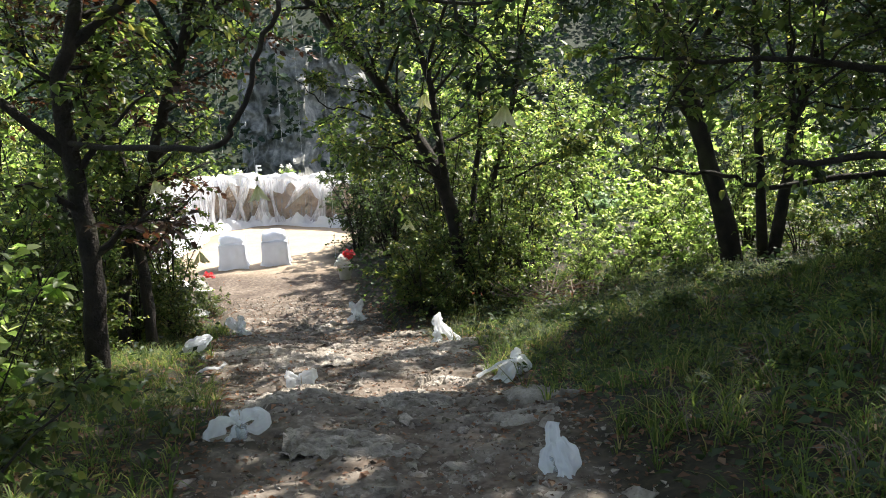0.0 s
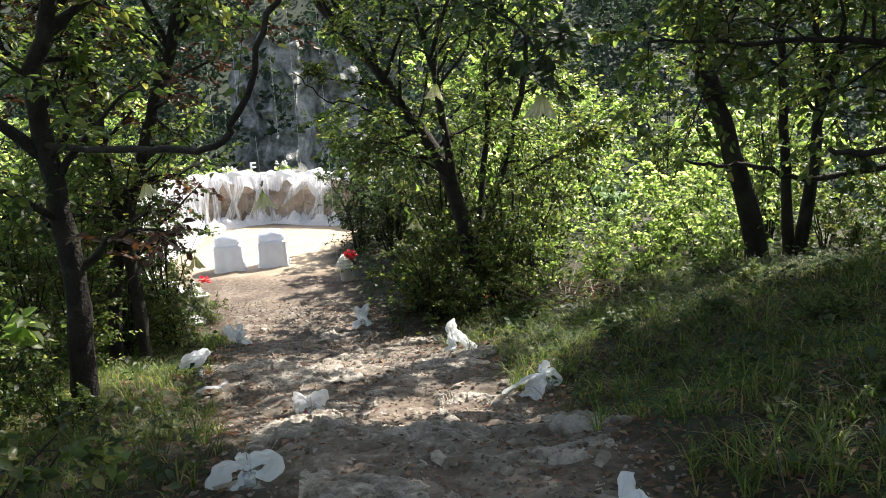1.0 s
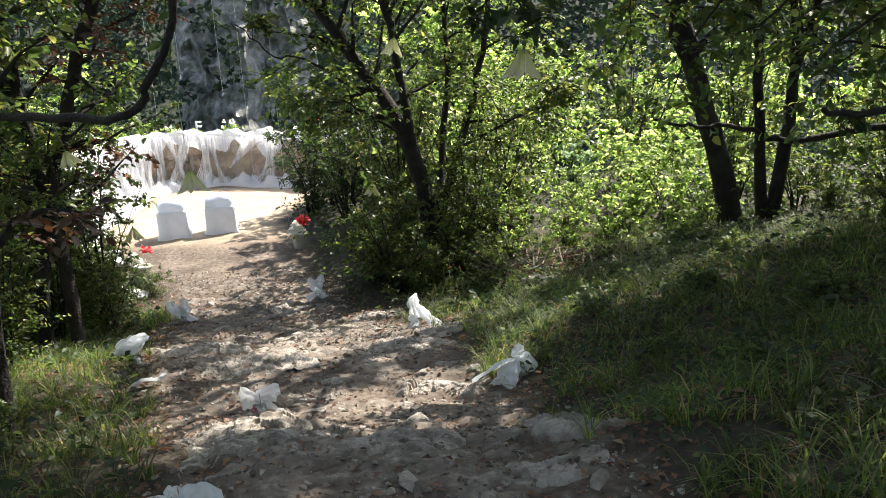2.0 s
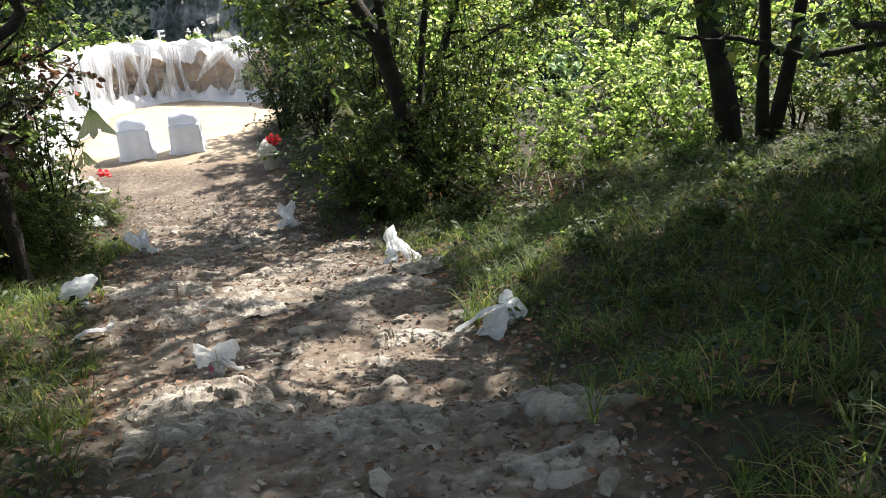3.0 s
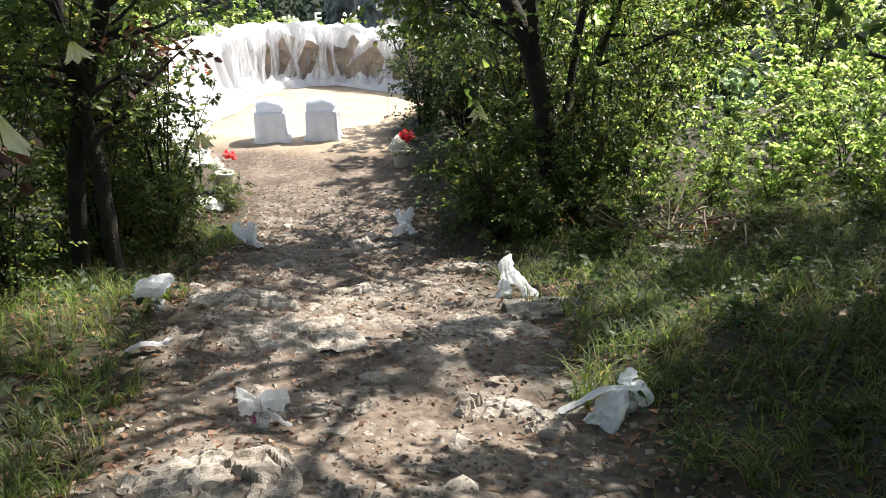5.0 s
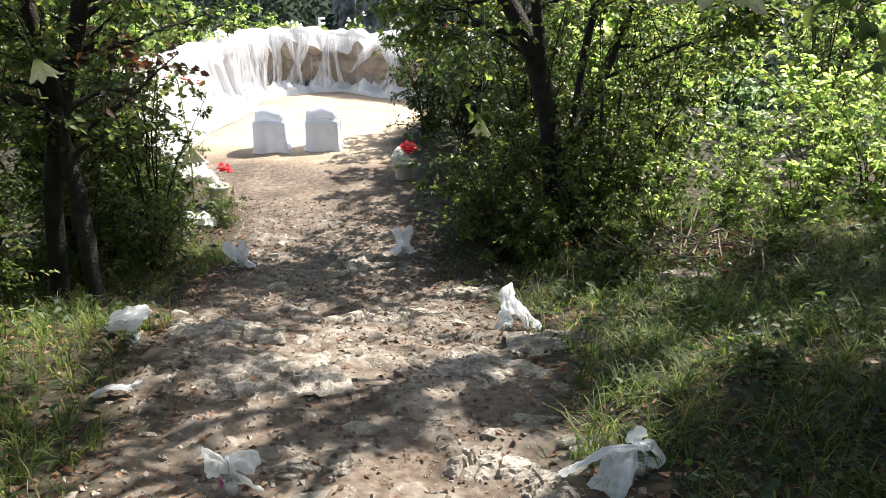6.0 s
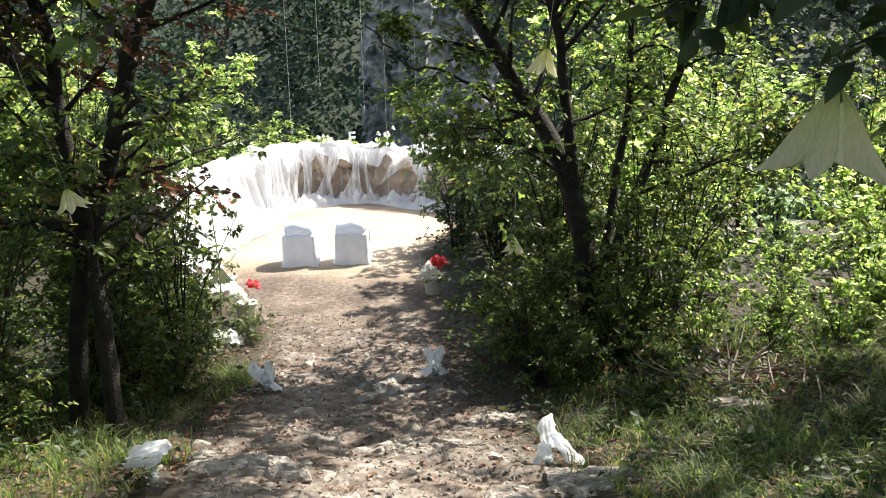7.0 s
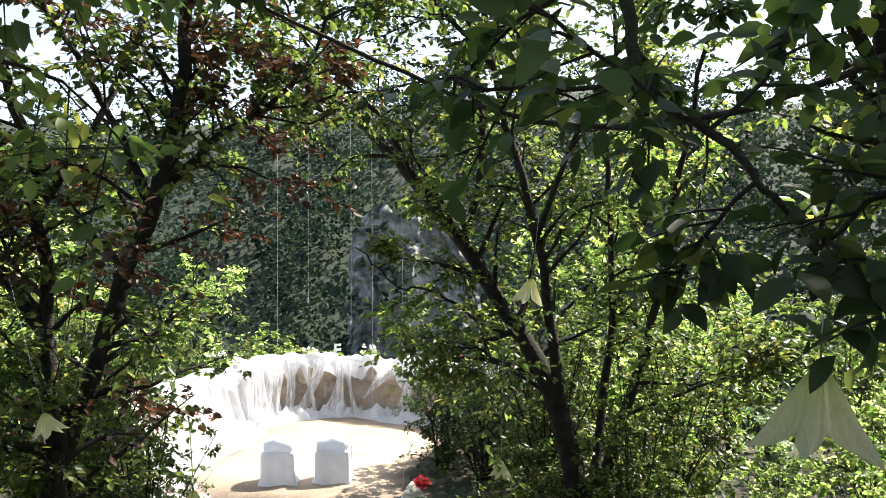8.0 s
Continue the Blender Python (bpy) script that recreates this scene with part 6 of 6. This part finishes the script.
drape("tulle_curtain", "layered white tulle covering the curved wall", 6.6, LONG - 0.02, TULLE_DENSE, full_face, 260, 14)
for k, (tops, halves, end) in enumerate((  # along the wall at top, middle and foot; half widths there; how far down it reaches
        ((3.3, 3.38, 3.5), (.26, .12, .24), 1.0), ((3.75, 4.05, 4.42), (.34, .13, .05), .66), ((4.92, 4.80, 4.62), (.10, .06, .10), .97),
        ((5.02, 5.06, 5.22), (.17, .10, .30), 1.0), ((5.45, 5.66, 5.98), (.14, .10, .20), 1.0), ((5.9, 5.74, 5.6), (.12, .05, .04), .9),
        ((6.12, 6.16, 6.3), (.14, .09, .2), 1.0), ((6.5, 6.56, 6.7), (.24, .17, .3), 1.0), ((7.0, 7.0, 7.05), (.34, .28, .36), 1.0))):
    ss, uu = np.meshgrid(np.linspace(-1, 1, 54), np.linspace(0, 1, 28))
    bend = lambda a: a[0] * (1 - uu) * (1 - 2 * uu) + 4 * a[1] * uu * (1 - uu) + a[2] * uu * (2 * uu - 1)
    width = np.clip(bend(halves), 0.03, 1) * (1 + 0.10 * np.sin(9 * uu + 2 * k) * np.sign(ss))
    s_here = bend(tops) + ss * width + 0.02 * np.sin(7 * uu + 2.6 * k + 2 * ss)
    q, d = wall_at(s_here)
    wave = bumps(np.stack([3.1 * ss + 0.5 * uu, 0.9 * uu, 0 * uu + k], -1), 1.6, 3 + k)
    off = 0.20 + 0.06 * wave + 0.014 * np.sin(15 * ss + 4 * np.sin(2 * ss + k) + 3 * uu) + 0.10 * uu
    zz = wall_top(s_here) * (1.03 - end * uu) + 0.01
    h = Heap()
    sheet(h, np.stack([q[..., 0] + d[..., 0] * off, q[..., 1] + d[..., 1] * off, FLOOR + zz], -1))
    tagged(new("tulle_gather", h.mesh("tulle_gather", TULLE_GATHER)), "gathered swag of white tulle on the wall", "drapery", "tulle gathers")


def heap_foot(ss, uu):
    bulge = np.sin(np.pi * uu ** 0.7)
    reach = 0.42 + 0.10 * np.sin(2.3 * ss) + 0.58 * np.clip((ss - 6.2) / 1.6, 0, 1) * np.clip((11.8 - ss) / 1.2, 0.3, 1)
    crumple = np.abs(bumps(np.stack([ss * 1.0, uu * reach, 0 * ss], -1), 4.2, 3)) + 0.5 * np.abs(bumps(np.stack([ss * 1.0, uu * reach, 0 * ss], -1), 11, 5))
    return 0.06 + reach * uu + 0.10 * bumps(np.stack([ss, uu, 0 * ss], -1), 2.5, 8) * uu, 0.02 + bulge * (0.07 + 0.05 * np.sin(6.5 * ss) + 0.26 * crumple)


drape("tulle_train", "crumpled white tulle heaped at the wall foot", 2.0, LONG - 0.05, TULLE_DENSE, heap_foot, 260, 22)


def tulle_scrap(x, y, turn, wide, deep, seed):
    """A crumpled end of net left on the ground."""
    a, b = np.meshgrid(np.linspace(-1, 1, 40), np.linspace(-1, 1, 26))
    r = np.hypot(a, b)
    g = np.stack([a * wide, b * deep, 0 * a], -1)
    rise = np.clip(1 - 0.75 * r, 0, 1) * 0.10 + 0.16 * np.abs(bumps(g, 7, seed)) * np.clip(1.3 - r, 0, 1) + 0.05 * np.abs(bumps(g, 19, seed))
    g = g * (1 + 0.3 * bumps(g, 3, seed + 4))[..., None]
    m = put(x, y, 0.0, turn)
    flat_z = np.array([[float(ground_z(*(m @ Vector((*p[:2], 0))).to_tuple()[:2])) for p in row] for row in g]) - m.translation.z
    h = Heap()
    sheet(h, np.stack([g[..., 0], g[..., 1], flat_z + rise + 0.006], -1))
    ob = tagged(new("tulle_scrap", h.mesh("tulle_scrap", TULLE_DENSE)), "crumpled white tulle lying on the path edge", "drapery")
    ob.matrix_world = m
    return ob


tulle_scrap(-3.75, 10.95, 20, 0.24, 0.13, 2)
tulle_scrap(-5.0, 12.75, 35, 0.55, 0.4, 5)


# ---- on and over the wall ----
def wall_flowers(s, size, label, seed, tall=0.22):
    rng = np.random.default_rng(seed)
    q, d = wall_at(s)
    ob = thing("bouquet", pose(q[0] - d[0] * .2, q[1] - d[1] * .2, FLOOR + float(wall_top(s)) + 0.09), label, "bouquet")
    for k in range(7):
        c = np.array([rng.normal(0, size), rng.normal(0, size * .5), .05 + tall * rng.random()])
        h = rosette(PETAL_WHITE, 0.1, rng, 12)
        h.v = [v + c for v in h.v]
        part("flower", h, PETAL_WHITE, ob)
    h = Heap()
    n = 40
    leaves(h, rng.normal(0, 1, (n, 3)) * [size, size * .5, .02] + [0, 0, .04], rng.standard_normal((n, 3)) + [0, 0, .5], 0.1, rng, 0.5)
    part("foliage", h, LEAF_SUNLIT, ob, "green leaves")


wall_flowers(4.55, 0.11, "white flower bouquet standing on the draped wall", 1, 0.34)
wall_flowers(7.4, 0.16, "white flowers lying on the draped wall", 2, 0.15)
wall_flowers(5.7, 0.10, "small white flowers lying on the draped wall", 3, 0.06)
letter = bpy.data.curves.new("letter", "FONT")
letter.body, letter.size, letter.extrude, letter.bevel_depth = "F", 0.34, 0.03, 0.004
letter.materials.append(LETTER_PAINT)
q, d = wall_at(5.12)
sign = tagged(new("letter_sign", letter), "white standing letter on the draped wall", "letter")
sign.matrix_world = pose(q[0] - d[0] * .2 - .1, q[1] - d[1] * .2, FLOOR + float(wall_top(5.12)) + 0.07, 90, 0, 12)


def red_posy(x, y, z, label, seed, n=5):
    rng = np.random.default_rng(seed)
    ob = thing("red_posy", pose(x, y, z), label, "flowers")
    for k in range(n):
        c = rng.normal(0, 1, 3) * [.13, .06, .03]
        h = rosette(PETAL_RED, 0.055, rng, 12)
        h.v = [v + c for v in h.v]
        part("flower", h, PETAL_RED, ob)
    h = Heap()
    leaves(h, rng.normal(0, .08, (24, 3)), rng.standard_normal((24, 3)), 0.09, rng, 0.5)
    part("foliage", h, LEAF_TREE, ob)
    h = Heap()
    g = float(land(x, y)) - z
    tube(h, spline([(0, 0, 0), (.03, .02, g * .5), (.0, .0, g)], 8), np.linspace(.005, .01, 8), 5)
    part("stem", h, STEM, ob)


red_posy(-3.78, 11.0, 0.1, "red flowers on a tall stem in the bush", 1, 3)
red_posy(-1.71, 16.5, 0.08, "red flowers on a tall stem by the wall end", 2, 3)


def bead_string(x, y, top, end, label):
    ob = thing("bead_string", pose(x, y, end), label, "bead string", "hanging bead strings")
    h = Heap()
    tube(h, [(0, 0, 0), (0.004, 0, (top - end) * .5), (0, 0, top - end)], 0.0024, 5)
    part("thread", h, THREAD, ob)
    h = Heap()
    lathe(h, [(0.001, .03), (.012, .005), (.016, -.02), (0.001, -.05)], 6)
    part("pendant", closed(h.mesh("pendant", GLASS)), GLASS, ob, "clear drop pendant")


for x, y, top, end in ((-3.05, 14.0, 4.2, 0.81), (-4.07, 14.0, 4.3, 0.5), (-3.64, 14.0, 4.3, 1.11), (-2.63, 13.5, 4.0, -0.33), (-2.02, 12.5, 3.4, -0.9)):
    bead_string(x, y, top, end, "white beaded thread hanging over the clearing")
